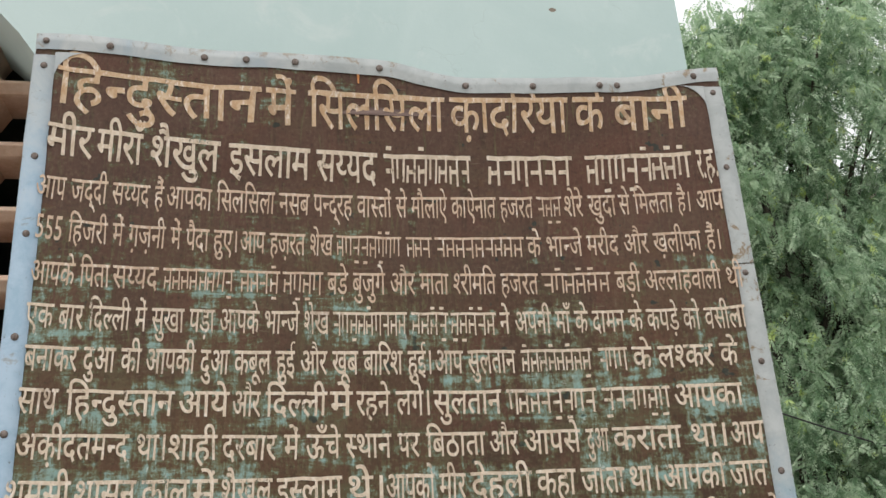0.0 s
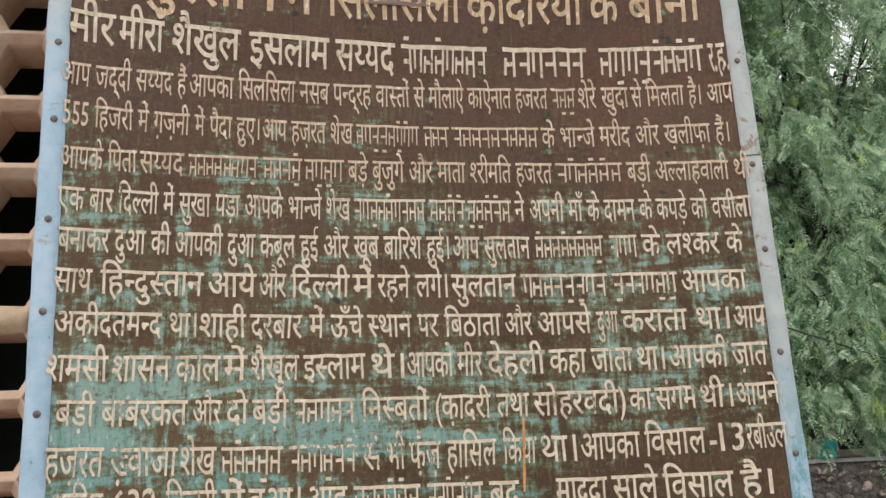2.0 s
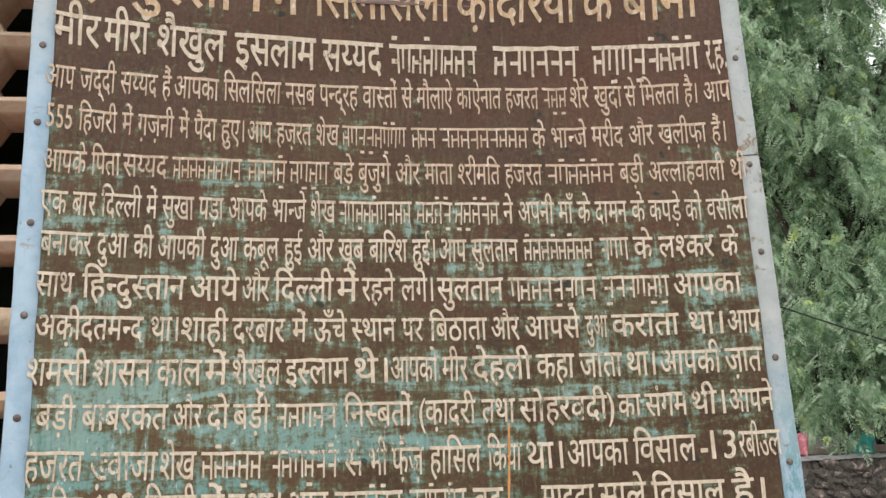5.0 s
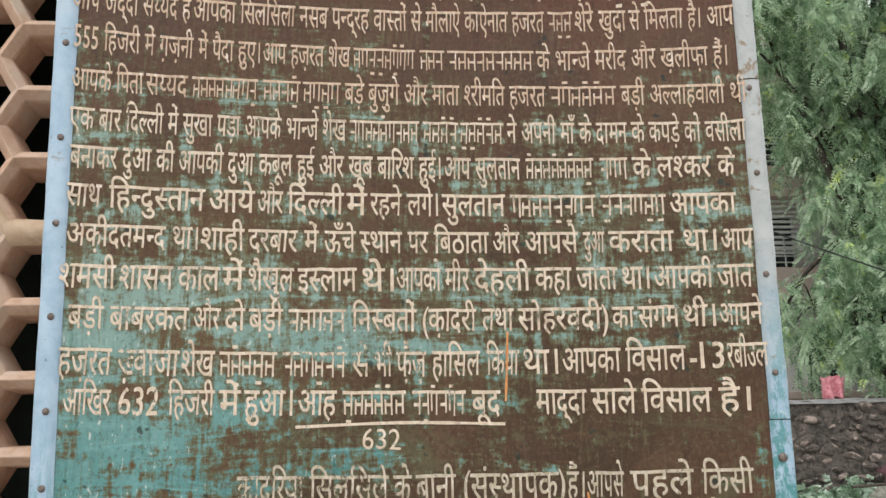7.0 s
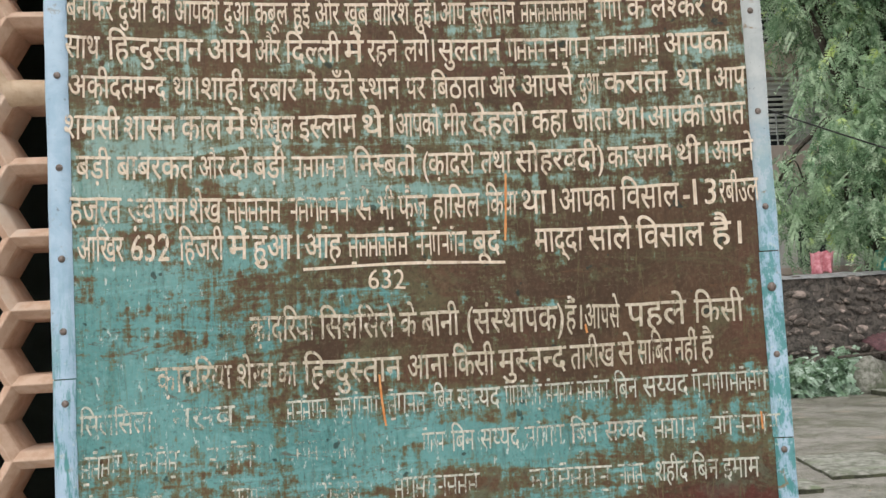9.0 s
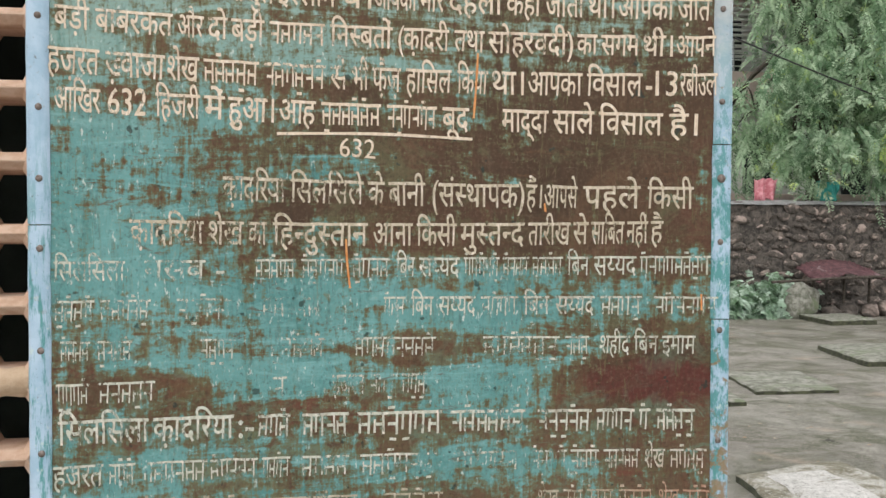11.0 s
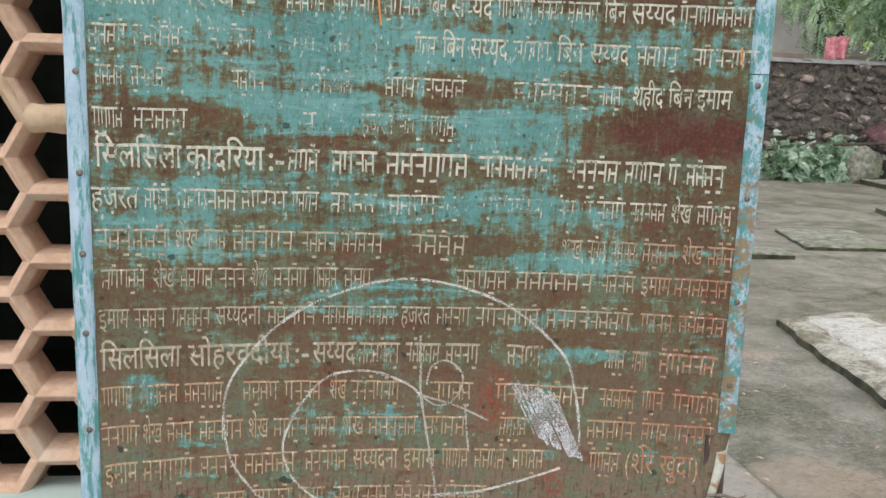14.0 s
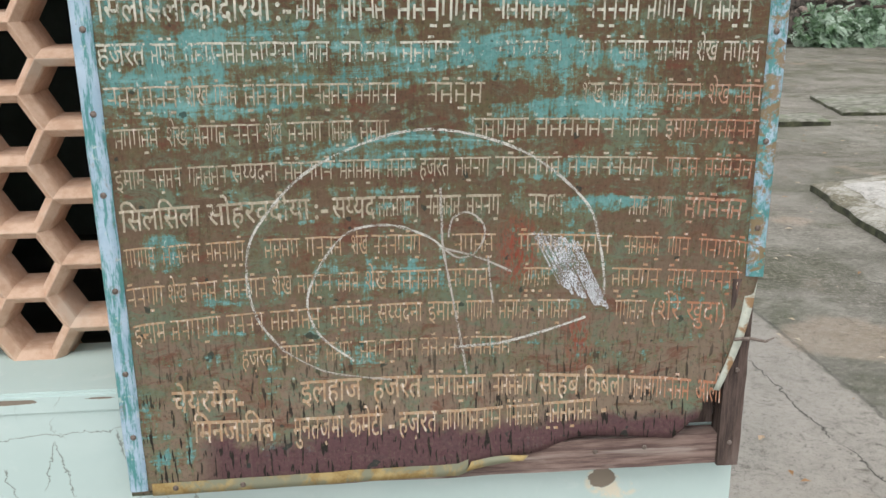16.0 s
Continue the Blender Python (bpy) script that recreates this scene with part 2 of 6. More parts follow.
    nz.inputs["Scale"].default_value = 5.0
    nz.inputs["Detail"].default_value = 7
    t.links.new(v, nz.inputs["Vector"])
    mixv = t.nodes.new("ShaderNodeMix")
    mixv.data_type = "VECTOR"
    mixv.inputs[0].default_value = 0.16
    t.links.new(v, mixv.inputs[4])
    t.links.new(nz.outputs["Color"], mixv.inputs[5])
    t.links.new(mixv.outputs[1], vo.inputs["Vector"])
    crack = calc(t, "MULTIPLY", mrange(t, vo.outputs["Distance"], 0.0008, 0.0035, 1, 0), mrange(t, noise_at(t, v, 0.9, 3), 0.52, 0.58))
    for p, q in (((1.49, 2.02), (1.51, 1.20)), ((1.51, 1.25), (1.60, 0.6)), ((2.45, 3.1), (2.9, 2.6))):
        crack = calc(t, "MAXIMUM", crack, crack_line(t, v, p, q, 1, 0.03, 0.005, 9))
    edge = calc(t, "MULTIPLY", crack_line(t, v, (1.77, 3.0), (1.79, 0.5), 1, 0.02, 0.012, 8), 0.5)
    crack = calc(t, "MAXIMUM", crack, edge)
    col = blend(t, calc(t, "MULTIPLY", crack, 0.8), col, (0.035, 0.035, 0.03))
    t.links.new(col, b.inputs["Base Color"])
    wet = mrange(t, noise_at(t, v, 0.7, 5, 0.55, 0.3), 0.42, 0.58, 0.42, 0.92)
    t.links.new(wet, b.inputs["Roughness"])
    h = calc(t, "SUBTRACT", calc(t, "ADD", mid, calc(t, "MULTIPLY", fine, 0.35)), crack)
    bump(t, b, h, 0.8, 0.015)
    return m


def slab_material(name, grey, pale, clean):
    """Old cement: rough pale grain, olive-brown lichen stains and black specks."""
    m, t, b = material(name, 0.9)
    v = coords(t)
    grain = spread(t, noise_at(t, v, 13, 9, 0.80), 0.36, 0.64)
    specks = spread(t, noise_at(t, v, 42, 5, 0.78), 0.36, 0.64)
    stain = spread(t, noise_at(t, v, 3.2, 9, 0.76, 0.5))
    col = blend(t, grain, grey, pale)
    lichen = mrange(t, calc(t, "ADD", calc(t, "MULTIPLY", stain, 0.75), calc(t, "MULTIPLY", grain, 0.25)), clean, clean + 0.22, 0, 0.9)
    col = blend(t, lichen, col, blend(t, grain, (0.085, 0.082, 0.045), (0.21, 0.185, 0.125)))
    col = blend(t, mrange(t, specks, 0.30, 0.02, 0, 0.75), col, (0.06, 0.06, 0.045))
    col = blend(t, mrange(t, specks, 0.72, 1.0, 0, 0.6), col, (0.66, 0.64, 0.61))
    t.links.new(col, b.inputs["Base Color"])
    bump(t, b, calc(t, "ADD", grain, calc(t, "MULTIPLY", specks, 0.5)), 0.6, 0.012)
    return m


plaster = plaster_material()
concrete_ground = concrete_ground_material()
terracotta = speckled("pale_terracotta_jali", (0.52, 0.345, 0.245), (0.63, 0.455, 0.345), 35, 0.85, (0.60, 0.49, 0.40), 6, 0.3, 0.003, clo=0.52, chi=0.72)
mortar = speckled("rough_lime_mortar", (0.50, 0.36, 0.24), (0.60, 0.46, 0.33), 30, 0.9, bumps=0.7, dist=0.008)
# very dark green-grey, the same for the room's walls, floor and ceiling
room_dark = speckled("dark_inner_room_plaster", (0.045, 0.055, 0.045), (0.07, 0.085, 0.07), 4, 0.9)
slab_stone = slab_material("stained_cement_slab", (0.29, 0.28, 0.24), (0.54, 0.52, 0.475), 0.38)
panel_stone = slab_material("pale_cement_panel", (0.37, 0.36, 0.335), (0.66, 0.64, 0.615), 0.58)
moss_side = speckled("black_mossy_slab_side", (0.022, 0.024, 0.014), (0.075, 0.080, 0.045), 12, 0.95, bumps=0.8, dist=0.02)
mossy_stone = speckled("mossy_cement_slab", (0.10, 0.105, 0.075), (0.27, 0.265, 0.23), 9, 0.8, (0.13, 0.155, 0.09), 2.2, 0.6, 0.01)
rubble_stone = speckled("dark_rubble_stone", (0.045, 0.040, 0.034), (0.12, 0.10, 0.085), 7, 0.9, (0.34, 0.27, 0.235), 1.5, 0.7, 0.02, clo=0.52, chi=0.66)
rubble_mortar = speckled("sooty_rubble_mortar", (0.026, 0.023, 0.020), (0.110, 0.095, 0.082), 9, 0.95, (0.20, 0.165, 0.14), 2.2, 0.8, 0.03, clo=0.56, chi=0.70)
coping_stone = speckled("grey_cement_coping", (0.15, 0.15, 0.15), (0.24, 0.24, 0.24), 5, 0.9)
facade_paint = speckled("weathered_beige_render", (0.68, 0.63, 0.60), (0.77, 0.73, 0.70), 2.0, 0.9, (0.55, 0.49, 0.45), 0.7)
facade_white = speckled("pale_grey_render", (0.66, 0.65, 0.63), (0.76, 0.75, 0.73), 2.0, 0.9, (0.55, 0.53, 0.50), 0.8)
facade_pink = speckled("weathered_pink_render", (0.60, 0.47, 0.42), (0.68, 0.56, 0.51), 2.0, 0.9)
grille_metal = speckled("grey_painted_iron", (0.30, 0.31, 0.32), (0.42, 0.43, 0.44), 8, 0.6)
slat_white = speckled("dirty_white_slats", (0.62, 0.62, 0.60), (0.72, 0.72, 0.70), 4, 0.7)
dark_glass = speckled("dark_window_pane", (0.025, 0.03, 0.035), (0.05, 0.055, 0.06), 2, 0.15)
bark = speckled("dark_tree_bark", (0.035, 0.028, 0.022), (0.09, 0.075, 0.06), 14, 0.95, bumps=0.8, dist=0.03)
old_wood = speckled("weathered_dark_wood", (0.035, 0.024, 0.021), (0.115, 0.080, 0.068), 9, 0.85, (0.16, 0.125, 0.11), 5, 0.6, 0.004, stretch=(9, 9, 0.8), shift=False)
old_wood_rail = speckled("weathered_pinkish_wood", (0.10, 0.062, 0.055), (0.25, 0.18, 0.155), 9, 0.85, (0.33, 0.28, 0.25), 5, 0.6, 0.004, stretch=(0.8, 9, 9), shift=False)
rust_sheet = speckled("rusty_red_sheet_iron", (0.055, 0.022, 0.026), (0.13, 0.060, 0.066), 7, 0.75, (0.20, 0.14, 0.145), 3, clo=0.58, chi=0.7)
cable_black = speckled("black_cable_sheath", (0.015, 0.015, 0.015), (0.03, 0.03, 0.03), 20, 0.6)
pink_cloth = speckled("faded_pink_cloth", (0.42, 0.12, 0.15), (0.62, 0.30, 0.33), 9, 0.9)
teal_cloth = speckled("teal_plastic_sheet", (0.03, 0.30, 0.27), (0.06, 0.40, 0.36), 5, 0.6)


def leaf_material(name, dark, mid, light, fresh, clear=0.4):
    """Leaf green that changes from branch to branch, with yellowish young shoots here and there."""
    m, t, b = material(name, 0.6, 0.0, 0.2)
    geo = t.nodes.new("ShaderNodeNewGeometry")
    v = coords(t)
    clump = noise_at(t, v, 0.8, 3, 0.55)
    twig = noise_at(t, v, 3.2, 3, 0.55)
    col = blend(t, mrange(t, clump, 0.38, 0.62), dark, mid)
    col = blend(t, mrange(t, twig, 0.46, 0.66, 0, 0.9), col, light)
    col = blend(t, mrange(t, twig, 0.44, 0.30, 0, 0.7), col, dark)
    col = blend(t, mrange(t, noise_at(t, coords(t, (1, 1, 1), (7, 3, 5)), 1.7, 3, 0.5), 0.61, 0.70, 0, 0.85), col, fresh)
    col = blend(t, mrange(t, geo.outputs["Random Per Island"], 0.6, 1.0, 0, 0.35), col, light)
    t.links.new(col, b.inputs["Base Color"])
    tr = t.nodes.new("ShaderNodeBsdfTranslucent")
    t.links.new(col, tr.inputs["Color"])
    mx = t.nodes.new("ShaderNodeMixShader")
    mx.inputs[0].default_value = clear
    t.links.new(b.outputs[0], mx.inputs[1])
    t.links.new(tr.outputs[0], mx.inputs[2])
    t.links.new(mx.outputs[0], t.nodes["Material Output"].inputs["Surface"])
    return m


leaf_tree = leaf_material("feathery_tree_leaves", (0.15, 0.255, 0.145), (0.40, 0.55, 0.36), (0.66, 0.79, 0.59), (0.68, 0.80, 0.28), 0.5)
leaf_bush = leaf_material("pale_bush_leaves", (0.13, 0.23, 0.12), (0.34, 0.48, 0.35), (0.62, 0.74, 0.64), (0.44, 0.58, 0.36))

# ---- ground: one sheet to the horizon ----
gv, gf = [], []
gx = [-300, -120, -50, -20, -8] + [-4 + i * 0.45 for i in range(50)] + [20, 24, 30, 50, 120, 300]
gy = [-300, -120, -40, -12, -6] + [-3 + i * 0.45 for i in range(58)] + [25, 30, 50, 120, 400]
for yv in gy:
    for xv in gx:
        near = max(0.0, 1 - max(abs(xv - 8) / 16, abs(yv - 10) / 18))
        gv.append((xv, yv, 0.03 * near * noise.noise(Vector((xv * 0.6, yv * 0.6, 0.3)))))
for j in range(len(gy) - 1):
    for i in range(len(gx) - 1):
        a = j * len(gx) + i
        gf.append((a, a + 1, a + len(gx) + 1, a + len(gx)))
ground = new("ground", raw_mesh("ground", gv, gf, concrete_ground, True))
tagged(ground, "damp grey concrete yard with cracks and moss patches", "ground", kind="structure")

# ---- the tomb house: wall with an arched jali opening ----
WALL_Y, WALL_T, WALL_END, WALL_TOP = 0.085, 0.26, 0.607, 4.6
JALI_Y, SILL_Z = 0.250, 0.853
OPEN_X0, OPEN_X1, SPRING_Z = -2.06, -0.50, 2.645


def arch_outline(n=28):
    """Opening outline from the right foot over a round arch to the left foot."""
    cx, r = (OPEN_X0 + OPEN_X1) / 2, (OPEN_X1 - OPEN_X0) / 2
    pts = [(OPEN_X1, SILL_Z)]
    for k in range(n + 1):
        w = math.pi * k / n
        pts.append((cx + r * math.cos(w), SPRING_Z + r * math.sin(w)))
    pts.append((OPEN_X0, SILL_Z))
    return pts


def jali_wall():
    pts = arch_outline()
    x0, x1, z0, z1 = -3.6, WALL_END, -0.1, WALL_TOP
    outer = []
    for px, pz in pts:
        # each outline point meets a point of the wall's outer rectangle, straight outwards
        cx, cz = (OPEN_X0 + OPEN_X1) / 2, SPRING_Z
        dx, dz = px - cx, pz - cz
        s = min((x1 - cx) / dx if dx > 1e-6 else 1e9, (x0 - cx) / dx if dx < -1e-6 else 1e9,
                (z1 - cz) / dz if dz > 1e-6 else 1e9, (z0 - cz) / dz if dz < -1e-6 else 1e9)
        outer.append((cx + dx * s, cz + dz * s))
    outer[0], outer[-1] = (x1, z0), (x0, z0)
    verts, faces = [], []
    n = len(pts)
    for yv in (WALL_Y, WALL_Y + WALL_T):
        verts += [(p[0], yv, p[1]) for p in pts] + [(p[0], yv, p[1]) for p in outer]
        verts += [(x1, yv, z0), (x0, yv, z0), (x1, yv, z1), (x0, yv, z1)]
    m = 2 * n + 4
    for side in (0, 1):
        o = side * m
        loops = []
        for i in range(n - 1):
            a, b = outer[i], outer[i + 1]
            quad = [o + i, o + i + 1, o + n + i + 1, o + n + i]
            corner = None
            if abs(a[0] - x1) < 1e-6 and abs(b[1] - z1) < 1e-6 and abs(a[1] - z1) > 1e-6:
                corner = 2 * n + 2
            if abs(a[1] - z1) < 1e-6 and abs(b[0] - x0) < 1e-6 and abs(a[0] - x0) > 1e-6:
                corner = 2 * n + 3
            if corner is not None:
                quad = [o + i, o + i + 1, o + n + i + 1, o + corner, o + n + i]
            loops.append(quad)
        loops.append([o + n - 1, o, o + n, o + 2 * n - 1])
        faces += [l if side else l[::-1] for l in loops]
    for i in range(n):
        j = (i + 1) % n
        faces.append((i, j, m + j, m + i))
    return raw_mesh("wall_front", verts, faces, plaster)


wall_front = new("wall_front", jali_wall())
tagged(wall_front, "mint green limewashed plaster wall with hairline cracks", "wall", kind="structure")


def plain_wall(name, x0, x1, y0, y1, z0, z1, mat, label, cat="wall"):
    ob = new(name, mesh_of(name, box_bm(bmesh.new(), x0, x1, y0, y1, z0, z1, 0.006), mat))
    return tagged(ob, label, cat, kind="structure")


YB = WALL_Y + WALL_T
plain_wall("wall_side", WALL_END - 0.25, WALL_END - 0.003, YB + 0.002, 3.2, -0.1, WALL_TOP, plaster, "mint green plastered side wall of the tomb house")
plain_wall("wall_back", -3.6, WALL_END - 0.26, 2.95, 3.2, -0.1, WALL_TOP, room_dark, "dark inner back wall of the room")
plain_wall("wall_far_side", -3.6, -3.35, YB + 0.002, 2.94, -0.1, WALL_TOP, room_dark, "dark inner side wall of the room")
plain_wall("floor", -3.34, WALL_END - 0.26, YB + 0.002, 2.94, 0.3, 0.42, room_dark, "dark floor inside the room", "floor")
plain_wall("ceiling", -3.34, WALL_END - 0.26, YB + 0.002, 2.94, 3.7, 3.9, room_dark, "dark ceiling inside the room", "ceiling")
plain_wall("roof", -3.8, WALL_END + 0.0, WALL_Y + 0.01, 3.4, WALL_TOP + 0.002, WALL_TOP + 0.15, plaster, "flat mint plastered roof slab", "roof")

# sill ledge, chipped along its lip
lb = bmesh.new()
box_bm(lb, OPEN_X0 - 0.05, OPEN_X1 + 0.02, WALL_Y - 0.004, JALI_Y + 0.05, SILL_Z - 0.045, SILL_Z + 0.004, 0.008, 3)
rough_up(lb, 0.002, 25)
sill = new("window_sill", mesh_of("window_sill", lb, plaster))
tagged(sill, "mint limewashed plaster sill below the jali", "sill", kind="structure")

# ---- hexagonal jali ----
PITCH = 0.136
HEX_R, COL_STEP = PITCH / math.sqrt(3), PITCH * math.sqrt(3) / 2
jali = thing("jali_window", "terracotta-coloured hexagonal jali screen set in the arched opening", "window", (0, JALI_Y, 0), kind="structure")


def hex_ring():
    rings = [(1.0, 0.0), (0.975, 0.0006), (0.775, 0.017), (0.745, 0.024), (0.700, 0.105), (1.0, 0.105)]
    vs, fs = [], []
    for s, d in rings:
        for k in range(6):
            w = math.pi / 3 * k
            vs.append((HEX_R * s * math.cos(w), d, HEX_R * s * math.sin(w)))
    for r in range(len(rings) - 1):
        for k in range(6):
            k2 = (k + 1) % 6
            fs.append((r * 6 + k, r * 6 + k2, r * 6 + 6 + k2, r * 6 + 6 + k))
    return raw_mesh("jali_cell", vs, fs, terracotta)


hex_mesh = hex_ring()
JOINTS = (1.6125, 2.4395)


def row_heights():
    """Hole centres of the column next to the board, block by block between the mortar joints."""
    gap = PITCH / 2 + 0.0075
    zs = [JOINTS[0] - gap - PITCH * k for k in range(6)]
    zs += [JOINTS[0] + gap + PITCH * k for k in range(6)]
    zs += [JOINTS[1] + gap + PITCH * k for k in range(7)]
    return zs


cx_o, r_o = (OPEN_X0 + OPEN_X1) / 2, (OPEN_X1 - OPEN_X0) / 2
for col in range(-2, 12):
    xc = -0.714 - COL_STEP * col
    for zc in row_heights():
        z = zc + (PITCH / 2 if col % 2 else 0)
        inside = OPEN_X0 - HEX_R < xc < OPEN_X1 + HEX_R and (z < SPRING_Z + 0.1 or (xc - cx_o) ** 2 + (z - SPRING_Z) ** 2 < (r_o + HEX_R) ** 2)
        if not inside or z < SILL_Z - 0.01:
            continue
        cell = new("jali_cell", hex_mesh)
        cell.location = (xc, 0, z)
        cell.parent = jali
for zj in JOINTS:
    # the joint follows the stepped outline of the blocks
    path = []
    for col in range(-2, 12):
        xc = -0.714 - COL_STEP * col
        zc = zj + (PITCH / 2 if col % 2 else 0)
        path += [(xc + HEX_R / 2, zc), (xc - HEX_R / 2, zc)]
    jv, jf = [], []
    fine = []
    for (xa, za), (xb, zb) in zip(path, path[1:]):
        fine += [(xa + (xb - xa) * k / 6, za + (zb - za) * k / 6) for k in range(6)]
    for i, (xa, za) in enumerate(fine):
        n1, n2 = noise.noise(Vector((i * 0.45, zj, 0))), noise.noise(Vector((i * 0.5, zj, 5)))
        for w, d in ((-0.027, 0.016), (-0.017, 0.000), (0.0, -0.006), (0.017, 0.000), (0.027, 0.016)):
            jv.append((xa, d - 0.004 * n1 - 0.003 * noise.noise(Vector((i * 0.9, w * 90, 2))), za + w * (1 + 0.25 * n2)))
    for i in range(len(fine) - 1):
        for c in range(4):
            k = i * 5 + c
            jf.append((k, k + 1, k + 6, k + 5))
    part("mortar_joint", raw_mesh("mortar_joint", jv, jf, mortar, True), None, jali, "lumpy lime mortar joint")

# ---- notice board ----
BX, BZ0, BZ1 = 0.605, 0.668, 3.050


def lerp_table(v, table):
    for (a, fa), (b, fb) in zip(table, table[1:]):
        if v <= b:
            s = max(0.0, (v - a) / (b - a))
            return fa + (fb - fa) * s * s * (3 - 2 * s)
    return table[-1][1]


TOP_EDGE = [(-0.605, 3.050), (-0.27, 3.038), (-0.04, 3.030), (0.12, 3.006), (0.25, 3.008), (0.37, 3.014), (0.605, 3.048)]
LOW_EDGE = [(-0.605, 0.657), (0.03, 0.661), (0.06, 0.678), (0.17, 0.700), (0.27, 0.730), (0.45, 0.720), (0.50, 0.765), (0.55, 0.82), (0.605, 0.93)]


def sheet_y(x, z):
    """Depth of the buckled sheet: nailed at its edges, sunk between them, curling forward at its torn corner."""
    e = max(0.0, 1 - (x / BX) ** 2)
    y = 0.034 * e ** 0.8 * min(1.0, max(0.0, (3.05 - z) / 0.25)) * min(1.0, max(0.15, (z - 0.66) / 0.2))
    y += 0.004 * e * noise.noise(Vector((x * 3.1, 0.0, z * 2.3))) + 0.0012 * noise.noise(Vector((x * 14, 2.0, z * 9)))
    if z > 2.9:
        y += 0.006 * math.sin(x * 15) * (z - 2.9) / 0.15
    d = math.hypot((x - 0.60) / 0.22, (z - 0.72) / 0.30)
    if d < 1:
        y -= 0.030 * (1 - d) ** 1.5
    return y


# where the undercoat shows: upper, middle and lower part of the board
TEAL_HIGH = [(-0.54, 2.60, 0.10, 0.20, 0.040), (-0.20, 2.50, 0.30, 0.14, 0.025), (-0.52, 2.24, 0.14, 0.12, 0.125), (-0.14, 2.20, 0.20, 0.06, 0.105), (0.15, 2.14, 0.05, 0.10, 0.105),
             (-0.44, 2.10, 0.24, 0.08, 0.105), (-0.48, 1.99, 0.22, 0.12, 0.150), (-0.14, 2.00, 0.16, 0.03, 0.080), (-0.20, 1.90, 0.14, 0.03, 0.060)]
TEAL_MID = [(-0.50, 1.83, 0.18, 0.10, 0.160), (-0.16, 1.77, 0.26, 0.085, 0.190), (0.16, 1.77, 0.24, 0.075, 0.175), (0.44, 1.78, 0.10, 0.05, 0.080), (-0.22, 1.645, 0.20, 0.055, 0.180),
            (0.14, 1.60, 0.18, 0.08, 0.170), (-0.46, 1.70, 0.12, 0.06, 0.110), (-0.42, 1.54, 0.18, 0.06, 0.100)]
TEAL_LOW = [(0.16, 1.47, 0.26, 0.05, 0.185), (-0.46, 1.47, 0.12, 0.05, 0.120), (-0.15, 1.44, 0.14, 0.03, 0.090), (0.24, 1.38, 0.22, 0.035, 0.150), (0.33, 1.205, 0.14, 0.024, 0.235), (-0.08, 1.31, 0.20, 0.04, 0.110),
            (0.24, 1.27, 0.12, 0.03, 0.145), (-0.50, 1.14, 0.04, 0.06, 0.180), (-0.10, 1.06, 0.20, 0.04, 0.110), (-0.40, 1.05, 0.06, 0.04, 0.120), (0.18, 0.91, 0.20, 0.04, 0.060), (-0.52, 0.73, 0.05, 0.05, 0.170)]
TEAL_SPOTS = TEAL_HIGH + TEAL_MID + TEAL_LOW
BROWN_SPOTS = [(0.24, 1.94, 0.42, 0.11, 0.115), (0.02, 2.06, 0.25, 0.04, 0.06), (-0.02, 1.545, 0.22, 0.02, 0.11), (0.04, 1.69, 0.08, 0.05, 0.09), (0.46, 1.62, 0.20, 0.07, 0.22), (0.50, 1.45, 0.14, 0.20, 0.07),
               (0.42, 2.10, 0.3, 0.12, 0.09), (-0.42, 1.635, 0.14, 0.035, 0.12), (0.30, 2.75, 0.5, 0.25, 0.12), (0.15, 0.80, 0.6, 0.10, 0.08), (-0.36, 1.90, 0.12, 0.02, 0.07), (0.0, 1.40, 0.16, 0.02, 0.08)]


def wear_field(t, v):
    """How far the brown coat has worn off: patches, upright runs and brush swathes."""
    iso = spread(t, noise_at(t, v, 5.0, 9, 0.70, 1.3))
    upright = spread(t, noise_at(t, coords(t, (26, 1, 3.2)), 1.0, 8, 0.72, 0.7))
    thin = spread(t, noise_at(t, coords(t, (85, 1, 7), (3, 0, 1)), 1.0, 6, 0.70, 0.6))
    across = spread(t, noise_at(t, coords(t, (3.4, 1, 24)), 1.0, 9, 0.68, 1.3))
    fleck = spread(t, noise_at(t, v, 70, 5, 0.75))
    runs = calc(t, "ADD", calc(t, "MULTIPLY", upright, 0.25), calc(t, "MULTIPLY", thin, 0.13))
    mix = calc(t, "ADD", calc(t, "MULTIPLY", iso, 0.16), runs)
    mix = calc(t, "ADD", mix, calc(t, "ADD", calc(t, "MULTIPLY", across, 0.31), calc(t, "MULTIPLY", fleck, 0.24)))
    sep = t.nodes.new("ShaderNodeSeparateXYZ")
    t.links.new(v, sep.inputs[0])
    older = calc(t, "ADD", mrange(t, sep.outputs[2], 2.75, 2.25, 0.0, 0.030), mrange(t, sep.outputs[2], 2.10, 1.80, 0.0, 0.020))
    older = calc(t, "SUBTRACT", older, mrange(t, sep.outputs[2], 1.42, 1.26, 0.0, 0.085))
    older = calc(t, "SUBTRACT", older, mrange(t, sep.outputs[2], 2.62, 2.85, 0.0, 0.075))
    mix = calc(t, "ADD", mix, older)
    return calc(t, "SUBTRACT", calc(t, "ADD", mix, blobs(t, v, TEAL_SPOTS)), blobs(t, v, BROWN_SPOTS)), iso, upright, across, fleck


